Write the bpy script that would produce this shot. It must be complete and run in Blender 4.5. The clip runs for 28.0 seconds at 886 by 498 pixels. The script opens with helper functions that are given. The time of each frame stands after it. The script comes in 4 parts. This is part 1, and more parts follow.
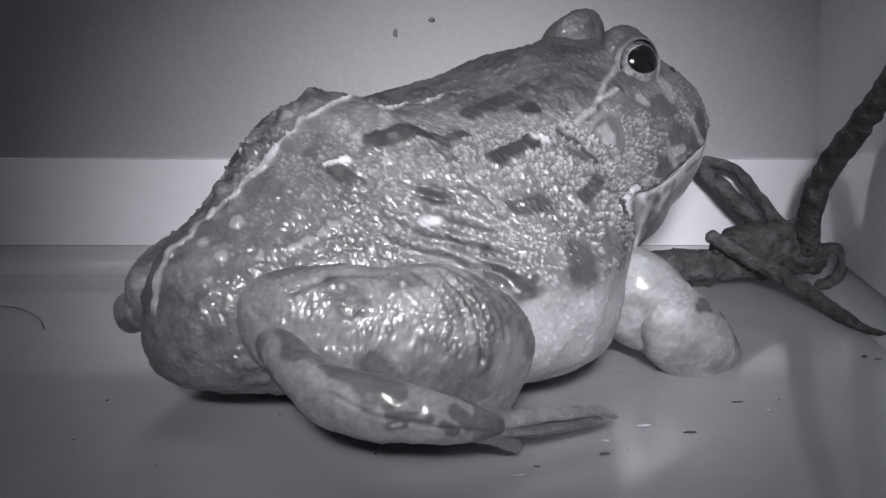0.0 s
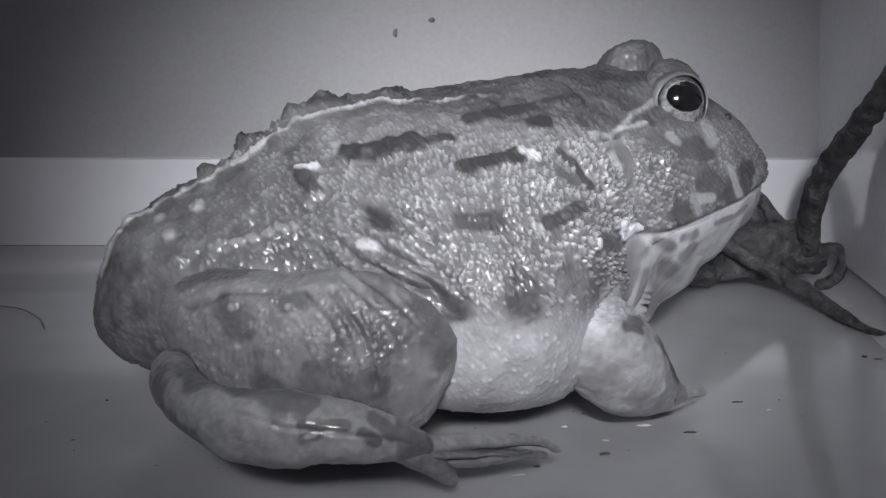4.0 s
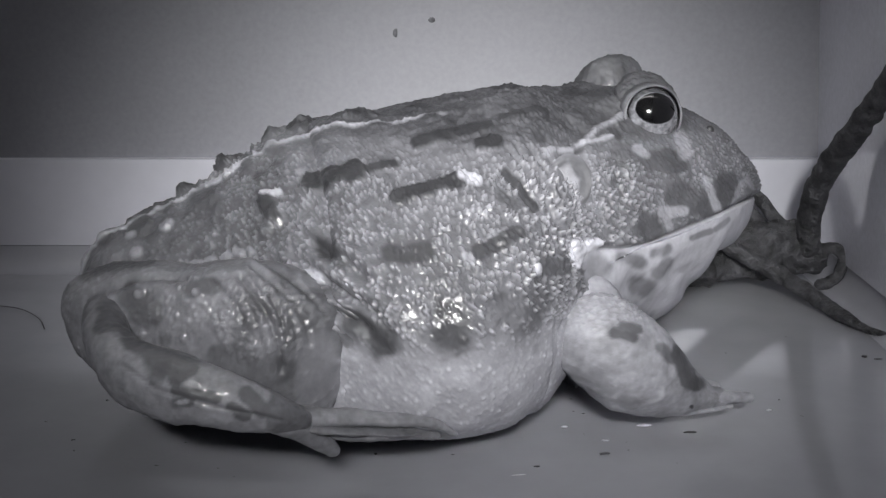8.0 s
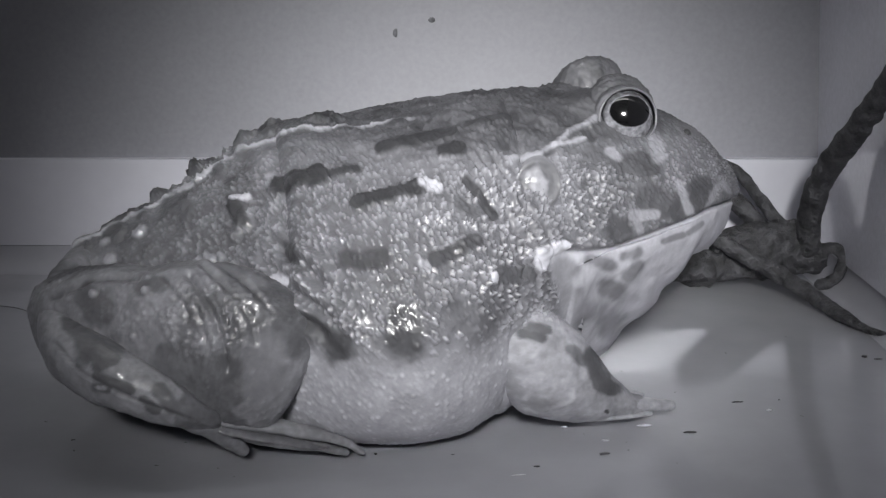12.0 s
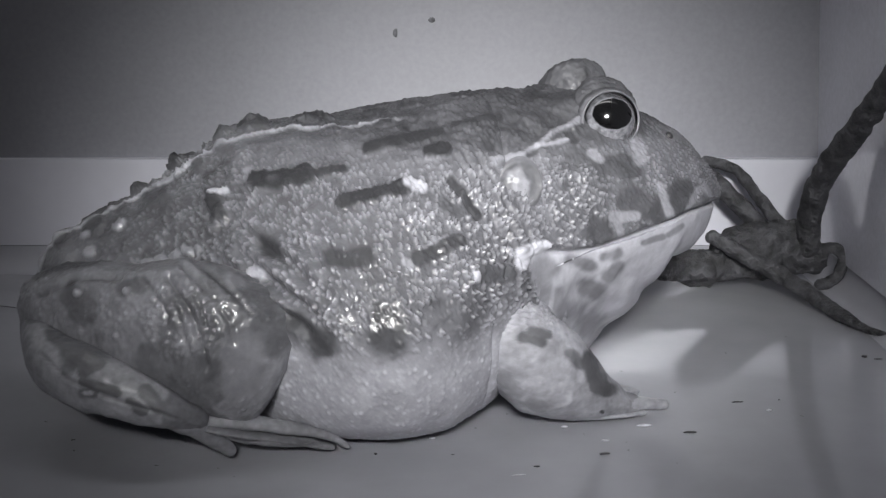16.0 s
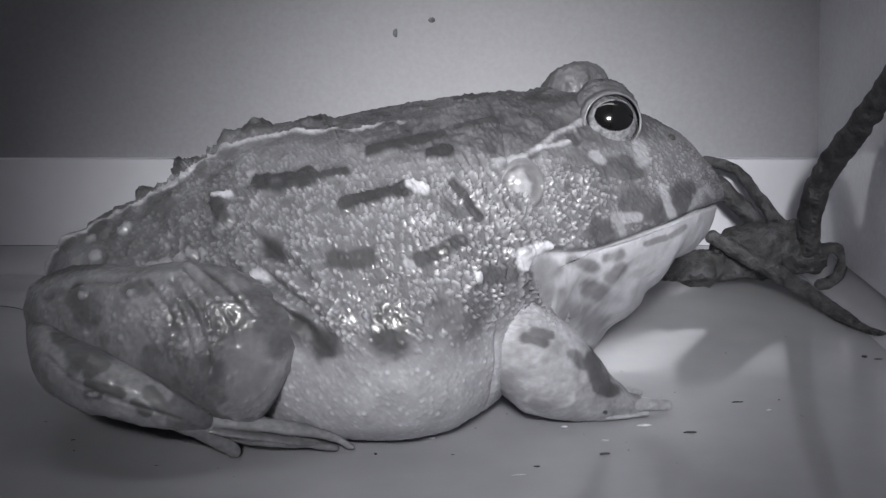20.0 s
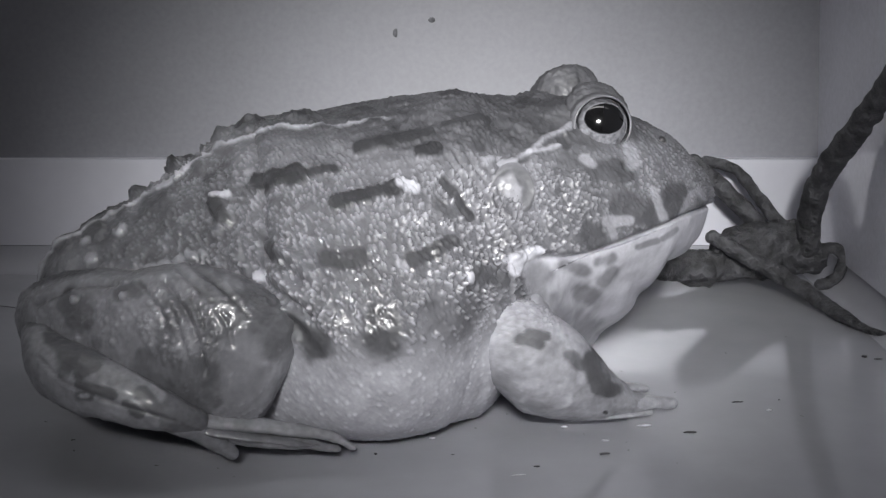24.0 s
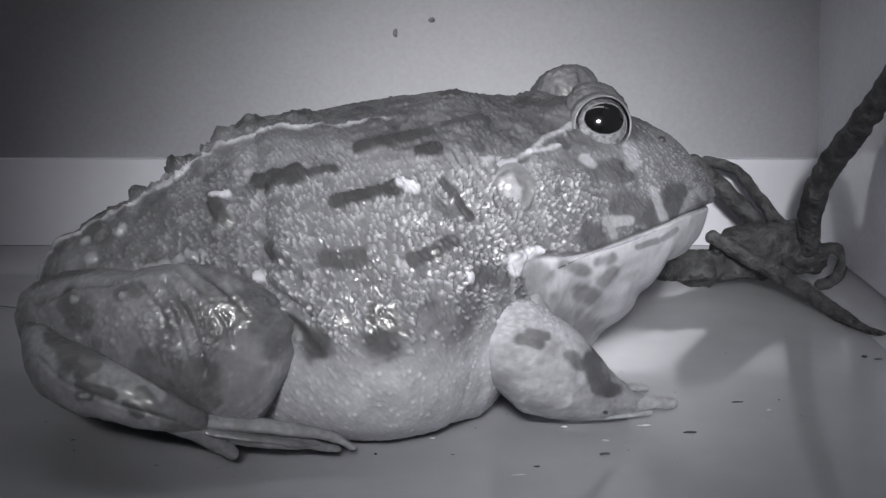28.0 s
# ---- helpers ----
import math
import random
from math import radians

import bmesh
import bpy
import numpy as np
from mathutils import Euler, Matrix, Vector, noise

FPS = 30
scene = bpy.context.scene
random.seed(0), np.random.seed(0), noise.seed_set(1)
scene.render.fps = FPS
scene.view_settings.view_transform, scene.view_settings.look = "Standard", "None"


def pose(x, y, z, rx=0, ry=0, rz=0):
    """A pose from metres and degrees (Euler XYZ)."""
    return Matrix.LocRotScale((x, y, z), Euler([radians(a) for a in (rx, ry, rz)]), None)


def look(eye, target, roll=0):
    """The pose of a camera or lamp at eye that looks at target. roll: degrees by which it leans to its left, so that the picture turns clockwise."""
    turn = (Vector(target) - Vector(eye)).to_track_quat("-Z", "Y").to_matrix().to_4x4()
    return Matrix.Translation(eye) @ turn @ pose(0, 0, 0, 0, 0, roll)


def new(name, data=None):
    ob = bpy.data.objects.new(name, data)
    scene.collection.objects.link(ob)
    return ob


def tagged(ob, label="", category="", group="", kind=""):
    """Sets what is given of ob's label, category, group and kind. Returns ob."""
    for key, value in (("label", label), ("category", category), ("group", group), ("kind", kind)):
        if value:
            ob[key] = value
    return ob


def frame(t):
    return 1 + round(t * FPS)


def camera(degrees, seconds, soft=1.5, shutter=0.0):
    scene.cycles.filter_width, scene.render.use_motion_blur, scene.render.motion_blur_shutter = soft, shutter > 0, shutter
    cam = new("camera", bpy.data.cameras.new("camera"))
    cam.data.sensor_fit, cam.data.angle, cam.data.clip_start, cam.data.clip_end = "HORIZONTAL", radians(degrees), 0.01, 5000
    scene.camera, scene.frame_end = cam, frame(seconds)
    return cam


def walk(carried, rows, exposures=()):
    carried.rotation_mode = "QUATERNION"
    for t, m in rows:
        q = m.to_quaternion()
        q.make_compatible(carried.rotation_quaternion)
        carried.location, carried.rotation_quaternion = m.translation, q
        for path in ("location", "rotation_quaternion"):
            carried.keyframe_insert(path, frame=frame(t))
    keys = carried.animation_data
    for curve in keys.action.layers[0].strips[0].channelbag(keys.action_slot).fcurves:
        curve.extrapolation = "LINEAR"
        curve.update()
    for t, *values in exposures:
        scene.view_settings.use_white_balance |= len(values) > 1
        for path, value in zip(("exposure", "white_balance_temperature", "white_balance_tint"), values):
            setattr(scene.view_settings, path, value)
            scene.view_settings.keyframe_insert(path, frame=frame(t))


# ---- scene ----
cam = camera(40.0, 28.0, soft=1.4)
VIEW = pose(0.0, -0.243, 0.0886, 90 - 14.0)
walk(cam, [(0.0, VIEW), (28.0, VIEW)])

# ---- light ----
world = bpy.data.worlds.new("room")
scene.world = world
world.use_nodes = True
world.node_tree.nodes["Background"].inputs[0].default_value = (0.96, 0.97, 1.0, 1)
world.node_tree.nodes["Background"].inputs[1].default_value = 0.057


# added lamp behind the camera; its narrow beam dims the edges like a vignette
lamp = bpy.data.lights.new("vignette_light", "AREA")
lamp.shape, lamp.size, lamp.size_y, lamp.energy, lamp.spread = "RECTANGLE", 0.1, 0.05, 0.087, radians(19.5)
lamp_ob = new("vignette_light", lamp)
lamp_ob.matrix_world = look((-0.004, -0.455, 0.25), (0.008, 0.03, 0.034))
tube_data = bpy.data.lights.new("ceiling_tube_light", "AREA")
tube_data.shape, tube_data.size, tube_data.size_y, tube_data.energy = "RECTANGLE", 0.5, 0.06, 0.36
tube_ob = new("ceiling_tube_light", tube_data)
tube_ob.matrix_world = look((-0.05, -0.06, 0.62), (-0.05, 0.05, 0.0))
scene.view_settings.exposure = 0.0


# ---- numbers and noise ----
RNG = np.random.default_rng(5)
TABLE = RNG.random(8192)


def hashed(i, j, k, salt=0):
    return ((i * 73856093) ^ (j * 19349663) ^ (k * 83492791) ^ (salt * 2654435)) & 8191


def vnoise(P, scale, salt=0):
    """Smooth value noise in 0..1 at the points P, cells of 1/scale."""
    q = P * scale
    b = np.floor(q).astype(np.int64)
    f = q - b
    f = f * f * (3 - 2 * f)
    out = 0
    for dx in (0, 1):
        for dy in (0, 1):
            for dz in (0, 1):
                w = (f[:, 0] if dx else 1 - f[:, 0]) * (f[:, 1] if dy else 1 - f[:, 1]) * (f[:, 2] if dz else 1 - f[:, 2])
                out = out + w * TABLE[hashed(b[:, 0] + dx, b[:, 1] + dy, b[:, 2] + dz, salt)]
    return out


def fbm(P, scale, octaves=3, salt=0):
    out, amp, total = 0, 1.0, 0
    for o in range(octaves):
        out = out + amp * vnoise(P, scale * 2 ** o, salt + o)
        total += amp
        amp *= 0.5
    return out / total


def cells(P, salt=0):
    """Distances to the nearest and second nearest of jittered points, one in each unit cell, and a random number of the nearest."""
    b = np.floor(P).astype(np.int64)
    f1 = np.full(len(P), 9.0)
    f2 = np.full(len(P), 9.0)
    rid = np.zeros(len(P))
    for dx in (-1, 0, 1):
        for dy in (-1, 0, 1):
            for dz in (-1, 0, 1):
                c = b + np.array([dx, dy, dz])
                h = hashed(c[:, 0], c[:, 1], c[:, 2], salt)
                s = c + 0.15 + 0.7 * np.stack([TABLE[h], TABLE[(h + 977) & 8191], TABLE[(h + 3011) & 8191]], 1)
                d = np.sqrt(((P - s) ** 2).sum(1))
                near = d < f1
                f2 = np.where(near, f1, np.minimum(f2, d))
                rid = np.where(near, TABLE[(h + 5003) & 8191], rid)
                f1 = np.where(near, d, f1)
    return f1, f2, rid


def smooth(a, b, x):
    t = np.clip((x - a) / (b - a), 0, 1)
    return t * t * (3 - 2 * t)


def near_line(P, a, b):
    """Distance of the points to the piece of line from a to b, and how far along it they lie."""
    a, b = np.array(a, float), np.array(b, float)
    d = b - a
    t = np.clip(((P - a) @ d) / max(d @ d, 1e-9), 0, 1)
    return np.sqrt(((P - a - t[:, None] * d) ** 2).sum(1)), t


# ---- materials ----
def material(name):
    m = bpy.data.materials.new(name)
    m.use_nodes = True
    t = m.node_tree
    return m, t.nodes, t.links, t.nodes["Principled BSDF"]


def noise_node(nodes, links, scale, detail=4, rough=0.6, coord="Object"):
    c = nodes.new("ShaderNodeTexCoord")
    n = nodes.new("ShaderNodeTexNoise")
    n.inputs["Scale"].default_value, n.inputs["Detail"].default_value, n.inputs["Roughness"].default_value = scale, detail, rough
    links.new(c.outputs[coord], n.inputs["Vector"])
    return n


def ranged(nodes, links, socket, lo, hi, frm=(0.3, 0.7)):
    r = nodes.new("ShaderNodeMapRange")
    r.inputs["From Min"].default_value, r.inputs["From Max"].default_value = frm
    r.inputs["To Min"].default_value, r.inputs["To Max"].default_value = lo, hi
    links.new(socket, r.inputs["Value"])
    return r.outputs["Result"]


def times(nodes, links, a, b):
    m = nodes.new("ShaderNodeMath")
    m.operation = "MULTIPLY"
    for k, s in enumerate((a, b)):
        if isinstance(s, (int, float)):
            m.inputs[k].default_value = s
        else:
            links.new(s, m.inputs[k])
    return m.outputs[0]


def bump(nodes, links, bsdf, height, strength, distance, before=None):
    b = nodes.new("ShaderNodeBump")
    b.inputs["Distance"].default_value = distance
    if isinstance(strength, (int, float)):
        b.inputs["Strength"].default_value = strength
    else:
        links.new(strength, b.inputs["Strength"])
    links.new(height, b.inputs["Height"])
    if before:
        links.new(before.outputs[0], b.inputs["Normal"])
    links.new(b.outputs[0], bsdf.inputs["Normal"])
    return b


def grey(nodes, links, value, bsdf):
    c = nodes.new("ShaderNodeCombineColor")
    links.new(value, c.inputs[0])
    links.new(value, c.inputs[1])
    links.new(times(nodes, links, value, 1.09), c.inputs[2])
    links.new(c.outputs[0], bsdf.inputs["Base Color"])


def skin_material(name, gloss=0.32, fine=1.0, coat=0.7):
    m, nodes, links, bsdf = material(name)
    a = nodes.new("ShaderNodeVertexColor")
    a.layer_name = "skin"
    s = nodes.new("ShaderNodeSeparateColor")
    links.new(a.outputs[0], s.inputs[0])
    n = noise_node(nodes, links, 900, 5, 0.65)
    big = noise_node(nodes, links, 160, 3, 0.6)
    v = times(nodes, links, s.outputs[0], ranged(nodes, links, n.outputs[0], 0.9, 1.1))
    v = times(nodes, links, v, ranged(nodes, links, big.outputs[0], 0.86, 1.12))
    grey(nodes, links, v, bsdf)
    links.new(ranged(nodes, links, n.outputs[0], gloss - 0.1, gloss + 0.12), bsdf.inputs["Roughness"])
    bsdf.inputs["IOR"].default_value = 1.42
    b1 = bump(nodes, links, bsdf, n.outputs[0], 0.1 * fine, 0.0004)
    vor = nodes.new("ShaderNodeTexVoronoi")
    vor.feature = "SMOOTH_F1"
    vor.inputs["Scale"].default_value = 1500
    c = nodes.new("ShaderNodeTexCoord")
    links.new(c.outputs["Object"], vor.inputs["Vector"])
    bump(nodes, links, bsdf, vor.outputs["Distance"], times(nodes, links, s.outputs[1], 0.4), 0.0004, b1)
    bsdf.inputs["Coat Weight"].default_value = coat
    bsdf.inputs["Coat Roughness"].default_value = 0.17
    return m


def plain(name, tone, rough, grain=300, spread=0.12, relief=0.1, depth=0.0005, metallic=0.0):
    m, nodes, links, bsdf = material(name)
    n = noise_node(nodes, links, grain, 5)
    big = noise_node(nodes, links, grain / 12, 3)
    v = times(nodes, links, ranged(nodes, links, n.outputs[0], tone * (1 - spread), tone * (1 + spread)), ranged(nodes, links, big.outputs[0], 1 - spread / 2, 1 + spread / 2))
    grey(nodes, links, v, bsdf)
    links.new(ranged(nodes, links, big.outputs[0], rough * 0.85, rough * 1.15), bsdf.inputs["Roughness"])
    bsdf.inputs["Metallic"].default_value = metallic
    if relief:
        bump(nodes, links, bsdf, n.outputs[0], relief, depth)
    return m


SKIN = skin_material("wet_frog_skin", 0.42, 0.5, 0.4)
DULL_SKIN = skin_material("dull_frog_skin", 0.55, 1.0, 0.1)
SMOOTH_SKIN = skin_material("smooth_frog_skin", 0.4, 0.5, 0.4)
FLOOR = plain("white_plastic_floor", 0.41, 0.09, 60, 0.05, 0.03, 0.001)
for key, value in (("IOR", 1.75), ("Coat Weight", 0.8), ("Coat Roughness", 0.05)):
    FLOOR.node_tree.nodes["Principled BSDF"].inputs[key].default_value = value
BAND = plain("glossy_white_plastic", 0.68, 0.3, 80, 0.04, 0.03, 0.001)
COVE_MAT = plain("white_plastic_cove", 0.44, 0.12, 80, 0.04, 0.03, 0.001)
PANEL = plain("grey_frosted_plastic", 0.29, 0.55, 700, 0.06, 0.04, 0.0003)
SIDE = plain("glossy_side_panel", 0.85, 0.12, 700, 0.06, 0.01, 0.0003)
for key, value in (("IOR", 1.6), ("Coat Weight", 0.8), ("Coat Roughness", 0.08)):
    SIDE.node_tree.nodes["Principled BSDF"].inputs[key].default_value = value
BARK = plain("dark_driftwood_bark", 0.062, 0.6, 260, 0.75, 1.0, 0.003)
SPECK = plain("dark_grit", 0.05, 0.7, 800, 0.3)
PALE = plain("pale_flake", 0.6, 0.5, 800, 0.2)
FIBRE = plain("dark_fibre", 0.12, 0.5, 800, 0.2, 0)
NOSTRIL = plain("dark_nostril", 0.02, 0.4, 800, 0.2)


# ---- mesh helpers ----
def mesh_object(name, verts, faces, mat, parent=None, label="", skin=None, pivot=(0, 0, 0)):
    """One smooth mesh out of arrays in centimetres, with its origin at the pivot."""
    me = bpy.data.meshes.new(name)
    V = (np.asarray(verts, float) - np.array(pivot)) * 0.01
    F = np.asarray(faces, np.int32)
    me.vertices.add(len(V))
    me.vertices.foreach_set("co", V.astype(np.float32).ravel())
    k = F.shape[1]
    me.loops.add(F.size)
    me.loops.foreach_set("vertex_index", F.ravel())
    me.polygons.add(len(F))
    me.polygons.foreach_set("loop_start", np.arange(0, F.size, k, dtype=np.int32))
    me.polygons.foreach_set("use_smooth", np.ones(len(F), bool))
    me.update(calc_edges=True)
    me.validate()
    if skin is not None:
        at = me.color_attributes.new("skin", "FLOAT_COLOR", "POINT")
        at.data.foreach_set("color", np.column_stack([skin, np.ones(len(V))]).astype(np.float32).ravel())
    me.materials.append(mat)
    ob = new(name, me)
    ob.location = Vector(pivot) * 0.01
    if parent is not None:
        ob.parent = parent
    if parent is not None and parent.name.startswith("head"):
        ob.location = ob.location - parent.location
    if label:
        tagged(ob, label)
    return ob


def part(name, bm, mat, parent, label=""):
    """Links a bmesh as one mesh object under a thing or under a part."""
    me = bpy.data.meshes.new(name)
    bm.to_mesh(me)
    bm.free()
    for p in me.polygons:
        p.use_smooth = True
    me.materials.append(mat)
    ob = new(name, me)
    if parent is not None:
        ob.parent = parent
    if label:
        tagged(ob, label)
    return ob


def grid_faces(n, m):
    """Quads between n rings of m points, closed round."""
    i = np.arange(n - 1)[:, None] * m
    j = np.arange(m)[None, :]
    k = (j + 1) % m
    return np.stack([i + j, i + k, i + m + k, i + m + j], -1).reshape(-1, 4)


def ring_normals(V, n, m):
    """Normals of n closed rings of m points."""
    G = V.reshape(n, m, 3)
    du = np.gradient(G, axis=0)
    dv = np.roll(G, -1, 1) - np.roll(G, 1, 1)
    N = np.cross(du, dv)
    N /= np.linalg.norm(N, axis=2, keepdims=True) + 1e-12
    out = N.reshape(-1, 3)
    mid = G.mean(axis=(0, 1))
    if ((V - mid) * out).sum() < 0:
        out = -out
    return out


def spline(points, n):
    """Catmull-Rom through the rows, n samples."""
    P = np.array(points, float)
    Q = np.vstack([2 * P[0] - P[1], P, 2 * P[-1] - P[-2]])
    s = np.linspace(0, len(P) - 1 - 1e-9, n)
    i = s.astype(int)
    t = (s - i)[:, None]
    a, b, c, d = Q[i], Q[i + 1], Q[i + 2], Q[i + 3]
    return 0.5 * (2 * b + (c - a) * t + (2 * a - 5 * b + 4 * c - d) * t ** 2 + (3 * b - a - 3 * c + d) * t ** 3)


def tube(rows, n=80, m=48, up=(0, 0, 1), power=2.0, caps=(0.5, 0.5)):
    """A limb: rows of x, y, z, half width, half height along a line, rounded at both ends."""
    S = spline(rows, n * 4)
    seg = np.concatenate([[0], np.cumsum(np.linalg.norm(np.diff(S[:, :3], axis=0), axis=1))])
    L = seg[-1]
    w = (1 - np.cos(np.linspace(0, np.pi, n))) / 2
    t = (0.35 * w + 0.65 * np.linspace(0, 1, n)) * L
    R = np.stack([np.interp(t, seg, S[:, k]) for k in range(5)], 1)
    C = R[:, :3]
    T = np.gradient(C, axis=0)
    T /= np.linalg.norm(T, axis=1, keepdims=True)
    U = np.array(up, float)
    B = np.cross(T, U)
    B /= np.linalg.norm(B, axis=1, keepdims=True) + 1e-9
    W = np.cross(B, T)
    e = np.ones(n)
    for k, d in enumerate((t, L - t)):
        c = max(caps[k] * (R[0, 3] + R[0, 4] if k == 0 else R[-1, 3] + R[-1, 4]), 1e-3)
        e *= np.sqrt(np.clip(1 - (1 - np.minimum(1, d / c)) ** 2, 1e-6, 1))
    th = np.linspace(0, 2 * np.pi, m, endpoint=False)
    cs = np.sign(np.cos(th)) * np.abs(np.cos(th)) ** (2 / power)
    sn = np.sign(np.sin(th)) * np.abs(np.sin(th)) ** (2 / power)
    V = C[:, None] + B[:, None] * (cs[None, :, None] * (R[:, 3] * e)[:, None, None]) + W[:, None] * (sn[None, :, None] * (R[:, 4] * e)[:, None, None])
    return V.reshape(-1, 3), n, m


def box_bm(lo, hi, bevel=0.0):
    bm = bmesh.new()
    bmesh.ops.create_cube(bm, size=1)
    lo, hi = Vector(lo), Vector(hi)
    for v in bm.verts:
        v.co = Vector([(lo[k] + hi[k]) / 2 + v.co[k] * (hi[k] - lo[k]) for k in range(3)])
    if bevel:
        bmesh.ops.bevel(bm, geom=bm.edges[:], offset=bevel, segments=4, affect="EDGES", profile=0.5)
    return bm


def structure(name, bm, mat, label, smooth_faces=False):
    me = bpy.data.meshes.new(name)
    bm.to_mesh(me)
    bm.free()
    if smooth_faces:
        for p in me.polygons:
            p.use_smooth = True
    me.materials.append(mat)
    return tagged(new(name, me), label, kind="structure")


# ---- the tub ----
X0, X1, Y0, Y1, TOP = -0.22, 0.1065, -0.60, 0.0895, 0.26
COVE, BAND_TOP = 0.0066, 0.0312


def leaning(bm, slope=0.062):
    """Tilts the side wall inwards so that its corner looks upright in the camera's view."""
    for v in bm.verts:
        v.co.x -= slope * v.co.z
    return bm


def cove_bm(along):
    """A quarter-round strip between the floor and a wall: along x at the back, along y at the right."""
    bm = bmesh.new()
    prof = [(0.0, -0.001), (-COVE, -0.001)] + [(-COVE + COVE * math.sin(a), COVE - COVE * math.cos(a) + 0.00004) for a in np.linspace(0.0, math.pi / 2, 22)] + [(0.003, COVE), (0.003, -0.001)]
    ends = (X0, X1) if along == "x" else (Y0, Y1)
    rings = []
    for e in ends:
        rings.append([bm.verts.new((e, Y1 + d, z) if along == "x" else (X1 + d, e, z)) for d, z in prof])
    k = len(prof)
    for i in range(k):
        bm.faces.new((rings[0][i], rings[0][(i + 1) % k], rings[1][(i + 1) % k], rings[1][i]))
    bm.faces.new(rings[0])
    bm.faces.new(rings[1])
    bmesh.ops.recalc_face_normals(bm, faces=bm.faces[:])
    return bm


structure("floor", box_bm((X0 - 0.02, Y0 - 0.02, -0.012), (X1 + 0.02, Y1 + 0.02, 0.0)), FLOOR, "glossy white plastic tub floor with smears and grit")
structure("wall_back", box_bm((X0 - 0.02, Y1 + 0.003, 0.0), (X1 + 0.02, Y1 + 0.02, TOP)), PANEL, "grey frosted plastic wall of the tub")
structure("wall_right", leaning(box_bm((X1, Y0, COVE + 0.0002), (X1 + 0.02, Y1 + 0.003, TOP))), SIDE, "glossy grey plastic side wall of the tub")
structure("wall_left", box_bm((X0 - 0.02, Y0, 0.0), (X0 - 0.003, Y1 + 0.003, TOP)), PANEL, "grey frosted plastic side wall of the tub")
structure("wall_front", box_bm((X0 - 0.02, Y0 - 0.02, 0.0), (X1 + 0.02, Y0, TOP)), PANEL, "grey frosted plastic front wall of the tub")
structure("cove_back", cove_bm("x"), COVE_MAT, "rounded white plastic foot of the tub wall")
structure("cove_right", cove_bm("y"), COVE_MAT, "rounded white plastic foot of the tub wall")
structure("skirting_back", box_bm((X0, Y1, COVE + 0.0002), (X1, Y1 + 0.003, BAND_TOP)), BAND, "glossy white lower band of the tub wall")


# ---- the driftwood ----
def bark(name, rows, parent, n=90, m=28, rough=0.06, label=""):
    V, n, m = tube(rows, n, m)
    N = ring_normals(V, n, m)
    size = np.mean([r[3] for r in rows])
    d = (fbm(V, 1.6 / size * 0.6, 4, 3) - 0.5) * size * rough * 6 + (vnoise(V, 5.0, 9) - 0.5) * 0.06
    return mesh_object(name, V + N * d[:, None], grid_faces(n, m), BARK, parent, label, pivot=rows[0][:3])


def driftwood():
    root = tagged(new("driftwood"), "dark gnarled driftwood root lying on the tub floor", "driftwood")
    root.location = (0, 0, 0)
    bark("stem", [(9.9, .6, 7.7, .26, .26), (9.9, 1.9, 6.55, .27, .27), (9.85, 3.6, 5.2, .29, .29), (9.75, 5.2, 4.0, .31, .31), (9.65, 6.4, 2.9, .33, .31), (9.65, 7.0, 1.8, .32, .3), (9.72, 7.2, .8, .34, .3)], root, 140)
    bark("root_body", [(4.6, 6.4, .68, .3, .3), (5.4, 6.6, .7, .42, .4), (6.4, 6.8, .62, .48, .45), (7.4, 7.0, .66, .5, .5), (8.3, 7.2, .82, .52, .64), (9.2, 7.4, .92, .5, .7), (9.95, 7.3, .7, .38, .42), (10.3, 7.3, .6, .26, .26)], root, 160, 48, 0.17)
    bark("knot", [(7.1, 6.8, 1.1, .26, .26), (8.0, 7.2, 1.3, .34, .34), (8.95, 7.4, 1.36, .42, .4), (9.75, 7.5, 1.25, .36, .4)], root, 90, 32, 0.17)
    bark("branch", [(6.65, 8.35, 3.3, .24, .22), (7.6, 8.1, 2.45, .26, .24), (8.33, 7.8, 1.74, .27, .24), (8.8, 7.5, 1.2, .26, .24)], root)
    bark("branch", [(7.0, 8.4, 3.2, .15, .14), (7.92, 8.35, 2.96, .16, .15), (8.44, 8.15, 2.38, .17, .16), (8.98, 7.8, 1.7, .2, .17), (9.3, 7.6, 1.3, .2, .17)], root)
    bark("loop_root", [(9.6, 7.3, .7, .2, .2), (9.95, 7.2, .92, .18, .18), (10.38, 7.1, 1.05, .17, .17), (10.6, 6.9, .84, .17, .17), (10.48, 6.8, .42, .16, .16), (10.15, 6.7, .2, .15, .15), (9.8, 6.6, .18, .13, .13)], root)
    bark("twig", [(6.85, 6.45, 1.6, .19, .19), (7.71, 6.3, 1.12, .2, .2), (8.69, 6.0, .62, .22, .22), (9.2, 5.2, .36, .2, .2), (9.7, 3.7, .16, .17, .15), (9.95, 3.1, .1, .1, .09), (10.4, 2.65, .06, .07, .06)], root, 140)


driftwood()

# ---- the frog ----
# Centimetres in the frog's own space: x forward, y to its left, z up from the floor.
def turn_matrix(turn):
    yaw, pitch, roll = [radians(a) for a in turn]
    return Matrix.Rotation(yaw, 4, "Z") @ Matrix.Rotation(-pitch, 4, "Y") @ Matrix.Rotation(roll, 4, "X")


